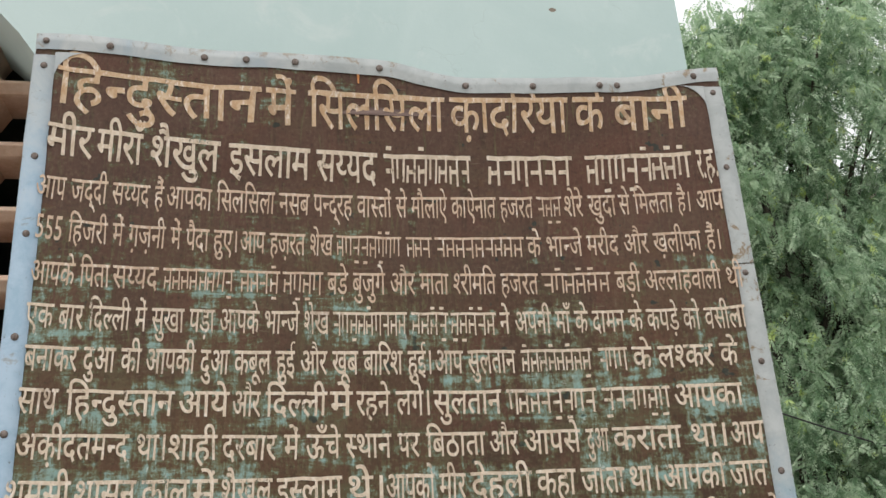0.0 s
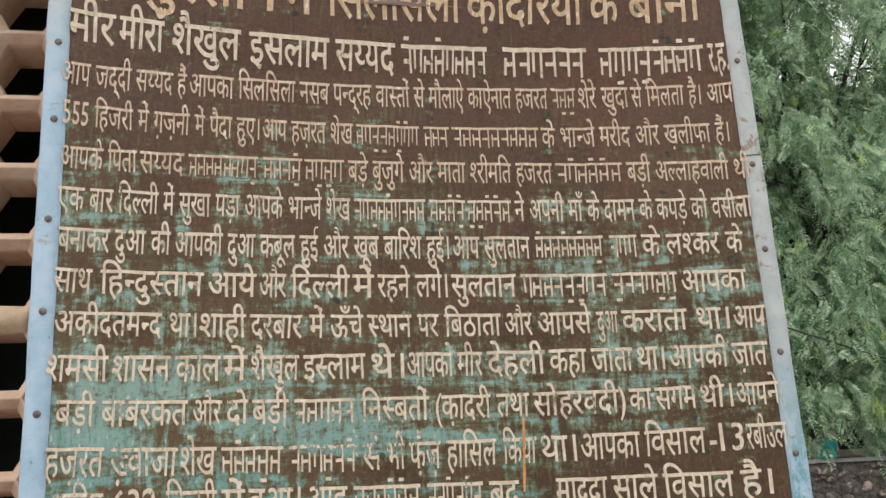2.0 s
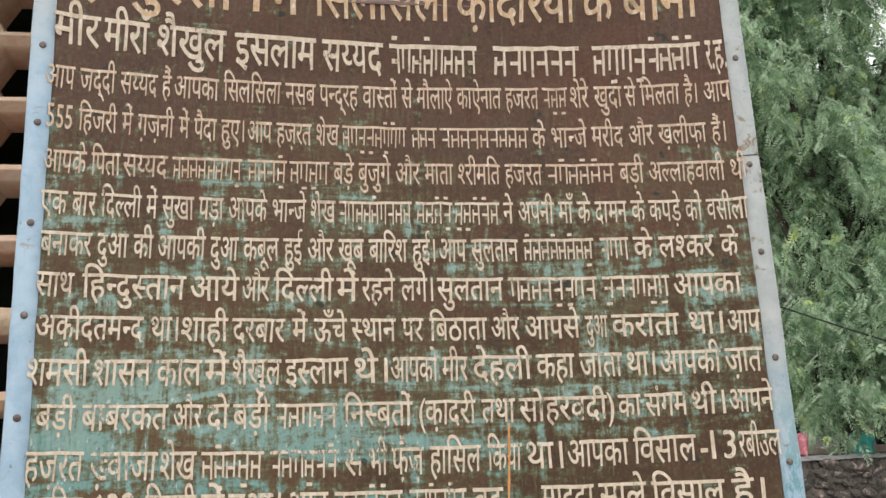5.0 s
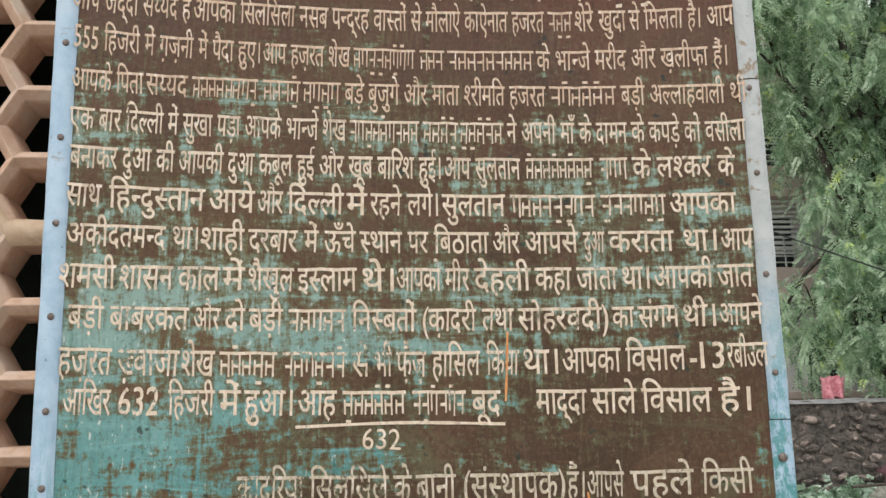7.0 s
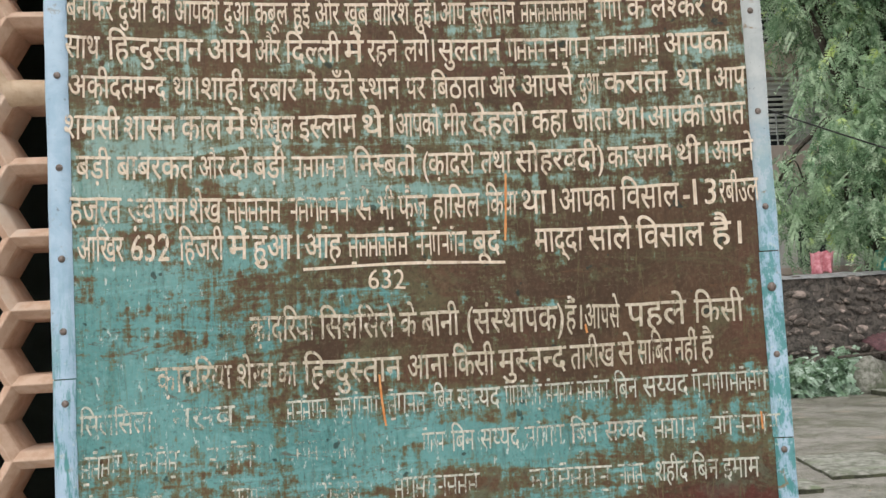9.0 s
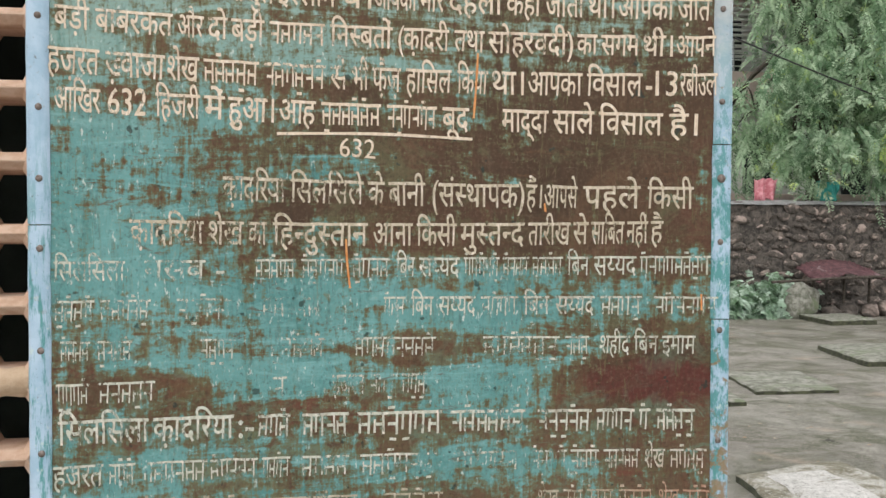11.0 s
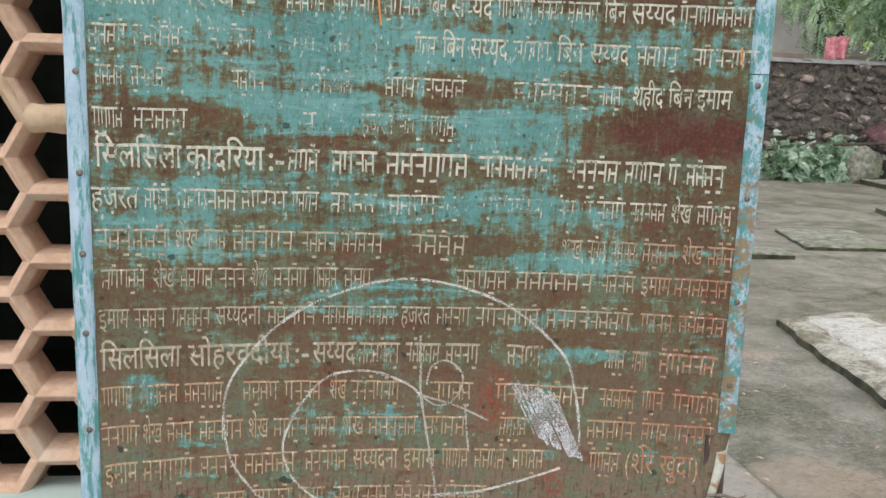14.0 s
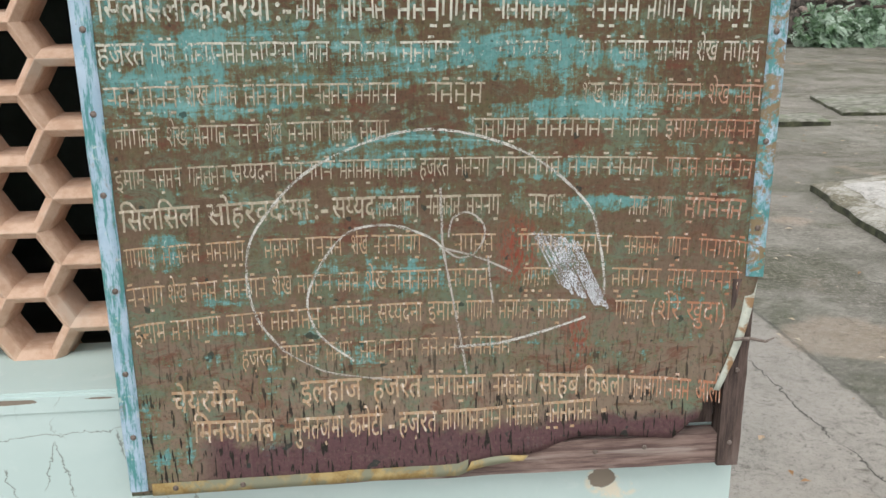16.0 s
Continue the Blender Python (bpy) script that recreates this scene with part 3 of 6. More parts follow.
def board_material():
    m, t, b = material("worn_brown_board_paint", 0.5, 0.0, 0.2)
    v = coords(t)
    field, iso, upright, across, fleck = wear_field(t, v)
    grit = noise_at(t, v, 150, 4, 0.7)
    sep = t.nodes.new("ShaderNodeSeparateXYZ")
    t.links.new(v, sep.inputs[0])
    wash = spread(t, noise_at(t, coords(t, (3.5, 1, 2.0)), 1.0, 7, 0.65, 0.5))
    brown = blend(t, wash, (0.054, 0.031, 0.019), (0.120, 0.068, 0.037))
    brown = blend(t, calc(t, "MULTIPLY", mrange(t, sep.outputs[2], 2.35, 2.95), 0.55), brown, (0.100, 0.052, 0.042))
    brown = blend(t, calc(t, "MULTIPLY", mrange(t, sep.outputs[2], 1.75, 1.0), 0.55), brown, (0.150, 0.110, 0.078))
    brown = blend(t, mrange(t, sep.outputs[2], 1.30, 0.85, 0, 0.55), brown, (0.25, 0.20, 0.155))
    red = mrange(t, calc(t, "ADD", blobs(t, v, [(0.47, 1.62, 0.16, 0.05, 0.45), (0.05, 1.80, 0.12, 0.07, 0.15), (0.56, 1.35, 0.10, 0.30, 0.15), (-0.05, 1.58, 0.2, 0.03, 0.2)]), calc(t, "MULTIPLY", upright, 0.35)), 0.30, 0.52, 0, 0.8)
    brown = blend(t, red, brown, (0.110, 0.028, 0.022))
    brown = blend(t, mrange(t, noise_at(t, v, 4.5, 6, 0.65, 0.5), 0.50, 0.64, 0, 0.45), brown, (0.120, 0.050, 0.034))
    brown = blend(t, mrange(t, upright, 0.62, 0.9, 0, 0.5), brown, (0.040, 0.024, 0.014))
    deep = calc(t, "MULTIPLY", blobs(t, v, [(0.22, 1.96, 0.45, 0.17, 0.75), (0.36, 2.26, 0.34, 0.22, 0.6), (0.45, 1.62, 0.2, 0.1, 0.4)]), mrange(t, iso, 0.1, 0.6))
    brown = blend(t, deep, brown, (0.052, 0.031, 0.019))
    glaze = mrange(t, spread(t, noise_at(t, coords(t, (7, 1, 11), (4, 0, 6)), 1.0, 8, 0.7, 0.8)), 0.5, 0.85, 0, 0.5)
    glaze = calc(t, "MULTIPLY", glaze, mrange(t, sep.outputs[2], 2.7, 2.2, 0.25, 1.0))
    brown = blend(t, glaze, brown, (0.105, 0.112, 0.058))
    low = mrange(t, sep.outputs[2], 1.9, 1.5)
    green = mrange(t, spread(t, noise_at(t, coords(t, (11, 1, 15), (8, 0, 3)), 1.0, 9, 0.75, 1.0)), 0.48, 0.78, 0, 0.85)
    brown = blend(t, calc(t, "MULTIPLY", green, low), brown, (0.120, 0.165, 0.115))
    ruddy = mrange(t, spread(t, noise_at(t, coords(t, (9, 1, 20), (1, 0, 8)), 1.0, 9, 0.75, 1.0)), 0.58, 0.82, 0, 0.7)
    brown = blend(t, calc(t, "MULTIPLY", ruddy, low), brown, (0.130, 0.046, 0.030))
    brown = blend(t, calc(t, "MULTIPLY", red, 0.85), brown, (0.085, 0.024, 0.020))
    olive = mrange(t, field, 0.51, 0.66, 0, 0.9)
    olivec = blend(t, iso, (0.088, 0.090, 0.038), (0.165, 0.158, 0.080))
    col = blend(t, olive, brown, olivec)
    tealc = blend(t, wash, (0.052, 0.190, 0.188), (0.145, 0.335, 0.330))
    tealc = blend(t, mrange(t, across, 0.6, 0.95, 0, 0.6), tealc, (0.20, 0.42, 0.42))
    tealc = blend(t, mrange(t, sep.outputs[2], 1.98, 2.32, 0, 0.8), tealc, (0.27, 0.37, 0.32))
    tealc = blend(t, mrange(t, upright, 0.45, 0.1, 0, 0.55), tealc, (0.035, 0.150, 0.130))
    tealc = blend(t, mrange(t, fleck, 0.55, 0.95, 0, 0.40), tealc, (0.25, 0.43, 0.42))
    teal = calc(t, "ADD", mrange(t, field, 0.585, 0.680, 0, 0.45), mrange(t, field, 0.660, 0.720, 0, 0.50))
    col = blend(t, teal, col, tealc)
    # scratches and thin runs over the bare undercoat
    run = mrange(t, noise_at(t, coords(t, (75, 1, 9), (1, 0, 2)), 1.0, 8, 0.78, 1.2), 0.56, 0.66, 0, 0.6)
    col = blend(t, run, col, olivec)
    smear = mrange(t, noise_at(t, coords(t, (9, 1, 38), (5, 0, 2)), 1.0, 8, 0.76, 1.2), 0.585, 0.65, 0, 0.7)
    col = blend(t, smear, col, blend(t, wash, (0.085, 0.045, 0.022), (0.135, 0.075, 0.040)))
    white = mrange(t, noise_at(t, coords(t, (110, 1, 45)), 1.0, 4, 0.65), 0.60, 0.66, 0, 0.8)
    col = blend(t, calc(t, "MULTIPLY", white, teal), col, (0.55, 0.60, 0.56))
    scuff = mrange(t, noise_at(t, coords(t, (70, 1, 16), (3, 0, 1)), 1.0, 6, 0.75), 0.62, 0.73, 0, 0.28)
    col = blend(t, scuff, col, (0.33, 0.30, 0.22))
    stain = calc(t, "MULTIPLY", blobs(t, v, [(0.145, 1.11, 0.05, 0.09, 1.0), (0.262, 0.93, 0.032, 0.08, 0.9)]), mrange(t, noise_at(t, coords(t, (150, 1, 60)), 1.0, 4, 0.7), 0.42, 0.6))
    col = blend(t, calc(t, "MULTIPLY", stain, 0.85), col, (0.26, 0.050, 0.030))
    band = mrange(t, calc(t, "ADD", sep.outputs[2], calc(t, "MULTIPLY", iso, 0.07)), 0.815, 0.785)
    band = calc(t, "MULTIPLY", band, mrange(t, sep.outputs[0], -0.50, -0.42))
    col = blend(t, calc(t, "MULTIPLY", band, 0.9), col, (0.085, 0.040, 0.050))
    tick = mrange(t, noise_at(t, coords(t, (150, 1, 24), (7, 0, 4)), 1.0, 2, 0.5), 0.585, 0.625)
    tickz = calc(t, "MULTIPLY", tick, mrange(t, sep.outputs[2], 1.05, 0.78, 0.08, 1.0))
    col = blend(t, tickz, col, (0.015, 0.014, 0.012))
    rain = spread(t, noise_at(t, coords(t, (95, 1, 12), (9, 0, 3)), 1.0, 8, 0.8, 1.0))
    col = blend(t, mrange(t, rain, 0.55, 0.95, 0, 0.45), col, (0.045, 0.034, 0.020))
    col = blend(t, mrange(t, rain, 0.38, 0.05, 0, 0.16), col, (0.235, 0.205, 0.150))
    spots = mrange(t, noise_at(t, v, 38, 2, 0.5), 0.70, 0.73, 0, 0.8)
    col = blend(t, spots, col, (0.020, 0.035, 0.030))
    col = blend(t, mrange(t, grit, 0.50, 0.75, 0.0, 0.24), col, (0.24, 0.185, 0.125))
    col = blend(t, mrange(t, grit, 0.48, 0.26, 0.0, 0.55), col, (0.030, 0.022, 0.014))
    hair = mrange(t, noise_at(t, coords(t, (14, 1, 190), (2, 0, 9)), 1.0, 4, 0.7, 1.5), 0.65, 0.71, 0, 0.32)
    col = blend(t, hair, col, (0.26, 0.22, 0.16))
    t.links.new(col, b.inputs["Base Color"])
    t.links.new(mrange(t, iso, 0.2, 0.8, 0.42, 0.65), b.inputs["Roughness"])
    h = calc(t, "ADD", calc(t, "MULTIPLY", grit, 0.3), calc(t, "ADD", calc(t, "MULTIPLY", teal, -0.6), calc(t, "MULTIPLY", upright, 0.4)))
    bump(t, b, h, 0.25, 0.0015)
    return m


def letter_material(name, a, b_, loss, speck=0.5, thin=0.06):
    """Brush paint that has flaked: bare spots let the board show."""
    m, t, b = material(name, 0.6)
    v = coords(t)
    streak = noise_at(t, coords(t, (90, 1, 50)), 1.0, 6, 0.75)
    col = blend(t, mrange(t, streak, 0.36, 0.64), a, b_)
    col = blend(t, mrange(t, noise_at(t, v, 16, 5, 0.65), 0.52, 0.72, 0, speck), col, (0.20, 0.12, 0.07))
    sx = t.nodes.new("ShaderNodeSeparateXYZ")
    t.links.new(v, sx.inputs[0])
    ruddy = calc(t, "MULTIPLY", mrange(t, sx.outputs[0], 0.30, 0.52), mrange(t, sx.outputs[2], 1.55, 1.35, 0, 0.75))
    col = blend(t, ruddy, col, (0.42, 0.15, 0.08))
    bright = mrange(t, noise_at(t, coords(t, (120, 1, 45), (2, 0, 7)), 1.0, 5, 0.7), 0.52, 0.64, 0, 0.85)
    col = blend(t, bright, col, (0.80, 0.72, 0.62))
    t.links.new(col, b.inputs["Base Color"])
    flake = calc(t, "ADD", calc(t, "MULTIPLY", spread(t, noise_at(t, v, 18, 7, 0.75)), 0.40), calc(t, "MULTIPLY", spread(t, noise_at(t, coords(t, (110, 1, 45)), 1.0, 6, 0.75)), 0.60))
    field = wear_field(t, v)[0]
    flake = calc(t, "ADD", flake, mrange(t, field, 0.50, 0.75, -0.04, 0.07))
    gone = mrange(t, calc(t, "ADD", flake, blobs(t, v, LOSS_SPOTS)), loss - 0.05, loss + 0.15, thin, 1.0)
    clear = t.nodes.new("ShaderNodeBsdfTransparent")
    mx = t.nodes.new("ShaderNodeMixShader")
    t.links.new(gone, mx.inputs[0])
    t.links.new(b.outputs[0], mx.inputs[1])
    t.links.new(clear.outputs[0], mx.inputs[2])
    t.links.new(mx.outputs[0], t.nodes["Material Output"].inputs["Surface"])
    return m


LOSS_SPOTS = [(-0.24, 1.955, 0.17, 0.04, 0.12), (-0.32, 1.885, 0.16, 0.035, 0.12), (-0.46, 2.105, 0.12, 0.035, 0.09), (-0.12, 2.19, 0.12, 0.05, 0.18), (-0.55, 2.06, 0.10, 0.05, 0.10), (-0.5, 1.97, 0.15, 0.05, 0.12), (-0.30, 1.76, 0.30, 0.09, 0.12), (0.05, 1.66, 0.30, 0.06, 0.12), (0.15, 1.47, 0.24, 0.06, 0.14), (0.30, 1.20, 0.14, 0.04, 0.12), (-0.05, 0.95, 0.25, 0.06, 0.08)]
board_paint = board_material()
LETTERS = {
    "tan": letter_material("tan_letter_paint", (0.50, 0.31, 0.16), (0.64, 0.48, 0.32), 0.74),
    "cream": letter_material("cream_letter_paint", (0.58, 0.46, 0.33), (0.74, 0.63, 0.50), 0.655, 0.4),
    "rubbed": letter_material("rubbed_cream_letter_paint", (0.42, 0.36, 0.25), (0.62, 0.54, 0.42), 0.60, 0.5, 0.10),
    "dull": letter_material("dull_tan_letter_paint", (0.50, 0.34, 0.23), (0.64, 0.50, 0.37), 0.74, 0.4, 0.03),
    "pale": letter_material("faded_pale_letter_paint", (0.42, 0.42, 0.33), (0.62, 0.64, 0.56), 0.575, 0.35, 0.10),
    "worn": letter_material("worn_buff_letter_paint", (0.36, 0.31, 0.22), (0.52, 0.47, 0.36), 0.615, 0.5, 0.17),
    "orange": letter_material("worn_orange_letter_paint", (0.44, 0.26, 0.14), (0.50, 0.40, 0.27), 0.625, 0.5, 0.16),
}


def border_material():
    m, t, b = material("blue_painted_border_strip", 0.5)
    v = coords(t)
    sep = t.nodes.new("ShaderNodeSeparateXYZ")
    t.links.new(v, sep.inputs[0])
    n = noise_at(t, v, 14, 6, 0.7, 0.4)
    fine = noise_at(t, v, 90, 5, 0.75)
    blue = blend(t, mrange(t, n, 0.35, 0.65), (0.30, 0.44, 0.56), (0.41, 0.54, 0.66))
    white = blend(t, mrange(t, n, 0.35, 0.65), (0.36, 0.39, 0.39), (0.46, 0.49, 0.485))
    side = mrange(t, sep.outputs[0], -0.3, 0.4, 0.0, 0.7)
    col = blend(t, mrange(t, calc(t, "ADD", calc(t, "ADD", sep.outputs[2], side), calc(t, "MULTIPLY", n, 0.5)), 2.95, 3.35), blue, white)
    low = mrange(t, calc(t, "ADD", sep.outputs[2], calc(t, "MULTIPLY", side, -0.3)), 2.15, 1.75)
    scratch = mrange(t, noise_at(t, coords(t, (70, 70, 9)), 1.0, 7, 0.75), 0.48, 0.58)
    patch = mrange(t, noise_at(t, coords(t, (44, 44, 20)), 1.0, 8, 0.78, 0.15), 0.46, 0.54)
    right = mrange(t, sep.outputs[0], -0.1, 0.1)
    tealn = calc(t, "ADD", calc(t, "MULTIPLY", scratch, calc(t, "SUBTRACT", 0.9, calc(t, "MULTIPLY", right, 0.5))), calc(t, "MULTIPLY", patch, calc(t, "MULTIPLY", right, 0.85)))
    tealn = calc(t, "MINIMUM", tealn, 0.9)
    col = blend(t, calc(t, "MULTIPLY", tealn, low), col, blend(t, n, (0.018, 0.17, 0.165), (0.070, 0.30, 0.28)))
    pale = mrange(t, noise_at(t, v, 48, 5, 0.7), 0.60, 0.66, 0, 0.7)
    col = blend(t, calc(t, "MULTIPLY", pale, low), col, (0.50, 0.60, 0.57))
    rust = mrange(t, calc(t, "ADD", noise_at(t, v, 26, 7, 0.75, 0.6), blobs(t, v, [(0.0, 3.045, 0.9, 0.03, 0.13), (0.59, 1.30, 0.06, 0.40, 0.135), (0.59, 2.65, 0.06, 0.12, 0.07), (-0.59, 1.1, 0.05, 0.3, 0.04)])), 0.60, 0.68)
    edge = mrange(t, calc(t, "ADD", sep.outputs[0], calc(t, "MULTIPLY", sep.outputs[2], 0.0)), -0.4, 0.5, 0.5, 0.9)
    col = blend(t, calc(t, "MULTIPLY", rust, edge), col, (0.24, 0.16, 0.075))
    col = blend(t, mrange(t, fine, 0.62, 0.7, 0, 0.7), col, (0.10, 0.085, 0.07))
    t.links.new(col, b.inputs["Base Color"])
    bump(t, b, calc(t, "SUBTRACT", n, rust), 0.35, 0.002)
    return m


border_paint = border_material()
ochre_paint = speckled("ochre_stained_strip", (0.27, 0.18, 0.06), (0.42, 0.32, 0.14), 45, 0.75, (0.22, 0.23, 0.16), 12, 0.5, 0.002, clo=0.46, chi=0.58)
peeled_paint = speckled("peeled_rusty_strip", (0.40, 0.44, 0.38), (0.52, 0.55, 0.48), 40, 0.7, (0.30, 0.19, 0.10), 30, 0.4, 0.002, clo=0.50, chi=0.60)
nail_steel = speckled("rusty_nail_head", (0.11, 0.085, 0.07), (0.24, 0.20, 0.18), 180, 0.6, metal=0.5)


def chalk_material(name, colour, cover):
    """Dry chalk: it catches only the grain of the paint."""
    m, t, b = material(name, 0.95, 0.0, 0.1)
    b.inputs["Base Color"].default_value = (*colour, 1)
    v = coords(t)
    grain = calc(t, "ADD", calc(t, "MULTIPLY", noise_at(t, v, 420, 3, 0.7), 0.7), calc(t, "MULTIPLY", noise_at(t, v, 22, 4, 0.6), 0.3))
    clear = t.nodes.new("ShaderNodeBsdfTransparent")
    mx = t.nodes.new("ShaderNodeMixShader")
    t.links.new(mrange(t, grain, cover - 0.06, cover + 0.06), mx.inputs[0])
    t.links.new(b.outputs[0], mx.inputs[1])
    t.links.new(clear.outputs[0], mx.inputs[2])
    t.links.new(mx.outputs[0], t.nodes["Material Output"].inputs["Surface"])
    return m


chalk = chalk_material("white_chalk", (0.62, 0.62, 0.58), 0.515)
chalk_dense = chalk_material("dense_white_chalk", (0.60, 0.63, 0.67), 0.50)
chalk_faint = chalk_material("faint_chalk", (0.44, 0.42, 0.38), 0.54)
orange_drip = speckled("orange_paint_drip", (0.55, 0.20, 0.05), (0.62, 0.32, 0.12), 60, 0.6)

board = thing("notice_board", "tall brown sheet-metal notice board with worn painted writing and blue border", "sign")
# it hangs a little forward at its top
board.location, board.rotation_euler = (0, 0.0428, 0.0005), (0.023, 0, 0)

NX, NZ = 72, 150
sv, sf = [], []
for j in range(NZ + 1):
    for i in range(NX + 1):
        x = -BX + 2 * BX * i / NX
        lo = lerp_table(x, LOW_EDGE) + (0.005 * noise.noise(Vector((x * 60, 0, 5))) if x > 0.03 else 0)
        z = lo + (lerp_table(x, TOP_EDGE) - lo) * j / NZ
        xs = x
        if x > 0.5 and z < 1.08:
            xs = 0.5 + (x - 0.5) * (1 - 0.55 * min(1.0, (1.08 - z) / 0.30))
        sv.append((xs, sheet_y(xs, z), z))
for j in range(NZ):
    for i in range(NX):
        a = j * (NX + 1) + i
        sf.append((a, a + 1, a + NX + 2, a + NX + 1))
sheet = part("sheet", raw_mesh("sheet", sv, sf, board_paint, True), None, board, "brown and teal weathered painted metal sheet")
solid = sheet.modifiers.new("thickness", "SOLIDIFY")
solid.thickness, solid.offset = 0.0015, -1.0


def rail(name, x0, x1, y0, y1, z0, z1, mat, along, label=""):
    """A weathered batten, its faces slightly uneven."""
    n = 24
    vs, fs = [], []
    for k in range(n + 1):
        s = k / n
        for cx, cy in ((0, 0), (1, 0), (1, 1), (0, 1)):
            w = 0.0025 * noise.noise(Vector((s * 9, cx * 5 + cy * 11, x0 + z0)))
            if along == "z":
                vs.append((x0 + (x1 - x0) * cx + w, y0 + (y1 - y0) * cy + w, z0 + (z1 - z0) * s))
            else:
                vs.append((x0 + (x1 - x0) * s, y0 + (y1 - y0) * cy + w, z0 + (z1 - z0) * cx + w))
    for k in range(n):
        for c in range(4):
            c2 = (c + 1) % 4
            fs.append((k * 4 + c, k * 4 + c2, k * 4 + 4 + c2, k * 4 + 4 + c))
    fs += [(3, 2, 1, 0), (n * 4, n * 4 + 1, n * 4 + 2, n * 4 + 3)]
    return part(name, raw_mesh(name, vs, fs, mat), None, board, label)


rail("post", 0.553, 0.597, 0.006, 0.050, 0.648, 1.05, old_wood, "z", "dark weathered wooden post")
rail("post", 0.556, 0.596, 0.030, 0.056, 1.051, 3.0, old_wood, "z", "dark weathered wooden post")
rail("post", -0.598, -0.555, 0.026, 0.050, 0.680, 3.0, old_wood, "z", "dark weathered wooden post")
rail("bottom_rail", -0.55, 0.551, 0.012, 0.050, 0.652, 0.718, old_wood_rail, "x", "split pinkish-grey wooden bottom rail")
rail("backing_board", 0.36, 0.551, 0.044, 0.051, 0.728, 1.15, old_wood, "z")
rail("top_rail", -0.55, 0.551, 0.014, 0.050, 2.93, 2.985, old_wood_rail, "x")


def strip_z(x0, x1, z0, z1, mat=None, back=0.0, label=""):
    """An upright border strip with a folded outer side."""
    n = max(6, int((z1 - z0) / 0.03))
    outer_first = abs(x0) > abs(x1)
    xo, xi = (x0, x1) if outer_first else (x1, x0)
    sgn = 1 if xo > 0 else -1
    vs, fs = [], []
    for k in range(n + 1):
        z = z0 + (z1 - z0) * k / n
        wob = 0.0012 * noise.noise(Vector((z * 14, x0, 0))) + 0.0008 * noise.noise(Vector((z * 60, x0, 2)))
        yi, yo = sheet_y(xi, z) - 0.0025, sheet_y(xo, z) - 0.0025
        ym = yo - 0.0015
        vs += [(xi + wob, yi + 0.002, z), (xi + wob, yi, z), ((xi + xo) / 2, (yi + ym) / 2 - 0.0006, z), (xo + wob, ym, z), (xo + sgn * 0.0025 + wob, ym + 0.003, z), (xo + sgn * 0.0025 + wob, 0.034, z)]
    for k in range(n):
        for c in range(5):
            a = k * 6 + c
            f = (a, a + 1, a + 7, a + 6)
            fs.append(f if sgn > 0 else f[::-1])
    return part("border_strip", raw_mesh("border_strip", vs, fs, mat or border_paint, True), None, board, label)


def strip_x(x0, x1, depth, edge, sign, mat, label=""):
    n = max(6, int((x1 - x0) / 0.02))
    vs, fs = [], []
    for k in range(n + 1):
        x = x0 + (x1 - x0) * k / n
        ze = lerp_table(x, edge)
        zi = ze + sign * (depth + 0.0015 * noise.noise(Vector((x * 20, 1, 4))))
        vs += [(x, sheet_y(x, zi) - 0.0025, zi), (x, sheet_y(x, (zi + ze) / 2) - 0.0034, (zi + ze) / 2), (x, sheet_y(x, ze) - 0.0034, ze), (x, sheet_y(x, ze) + 0.02, ze - sign * 0.002)]
    for k in range(n):
        for c in range(3):
            a = k * 4 + c
            f = (a, a + 1, a + 5, a + 4)
            fs.append(f if sign < 0 else f[::-1])
    return part("border_strip", raw_mesh("border_strip", vs, fs, mat, True), None, board, label)


strip_z(-0.605, -0.573, 1.905, 3.010)
strip_z(-0.605, -0.574, 0.668, 1.903)
strip_z(0.573, 0.605, 2.655, 3.006)
strip_z(0.574, 0.605, 2.055, 2.653)
strip_z(0.573, 0.605, 1.735, 2.053)
strip_z(0.575, 0.605, 1.056, 1.733)
strip_x(-0.605, 0.605, 0.029, TOP_EDGE, -1, border_paint, "rust-flecked whitish top border strip")
strip_x(-0.565, 0.045, 0.026, LOW_EDGE, 1, ochre_paint, "ochre-stained bottom border strip")


def corner_patch(cx, cz, sx):
    """Rounded inner corner of the painted border."""
    r, vs = 0.05, []
    vs.append((cx, sheet_y(cx, cz) - 0.0022, cz))
    for k in range(9):
        w = math.pi / 2 * k / 8
        x, z = cx + sx * (r - r * math.sin(w)), cz - (r - r * math.cos(w))
        vs.append((x, sheet_y(x, z) - 0.0022, z))
    fs = [(0, k, k + 1) if sx > 0 else (0, k + 1, k) for k in range(1, 9)]
    part("corner_patch", raw_mesh("corner_patch", vs, fs, border_paint), None, board)


corner_patch(-0.5735, 3.016, 1)
corner_patch(0.5735, 3.008, -1)

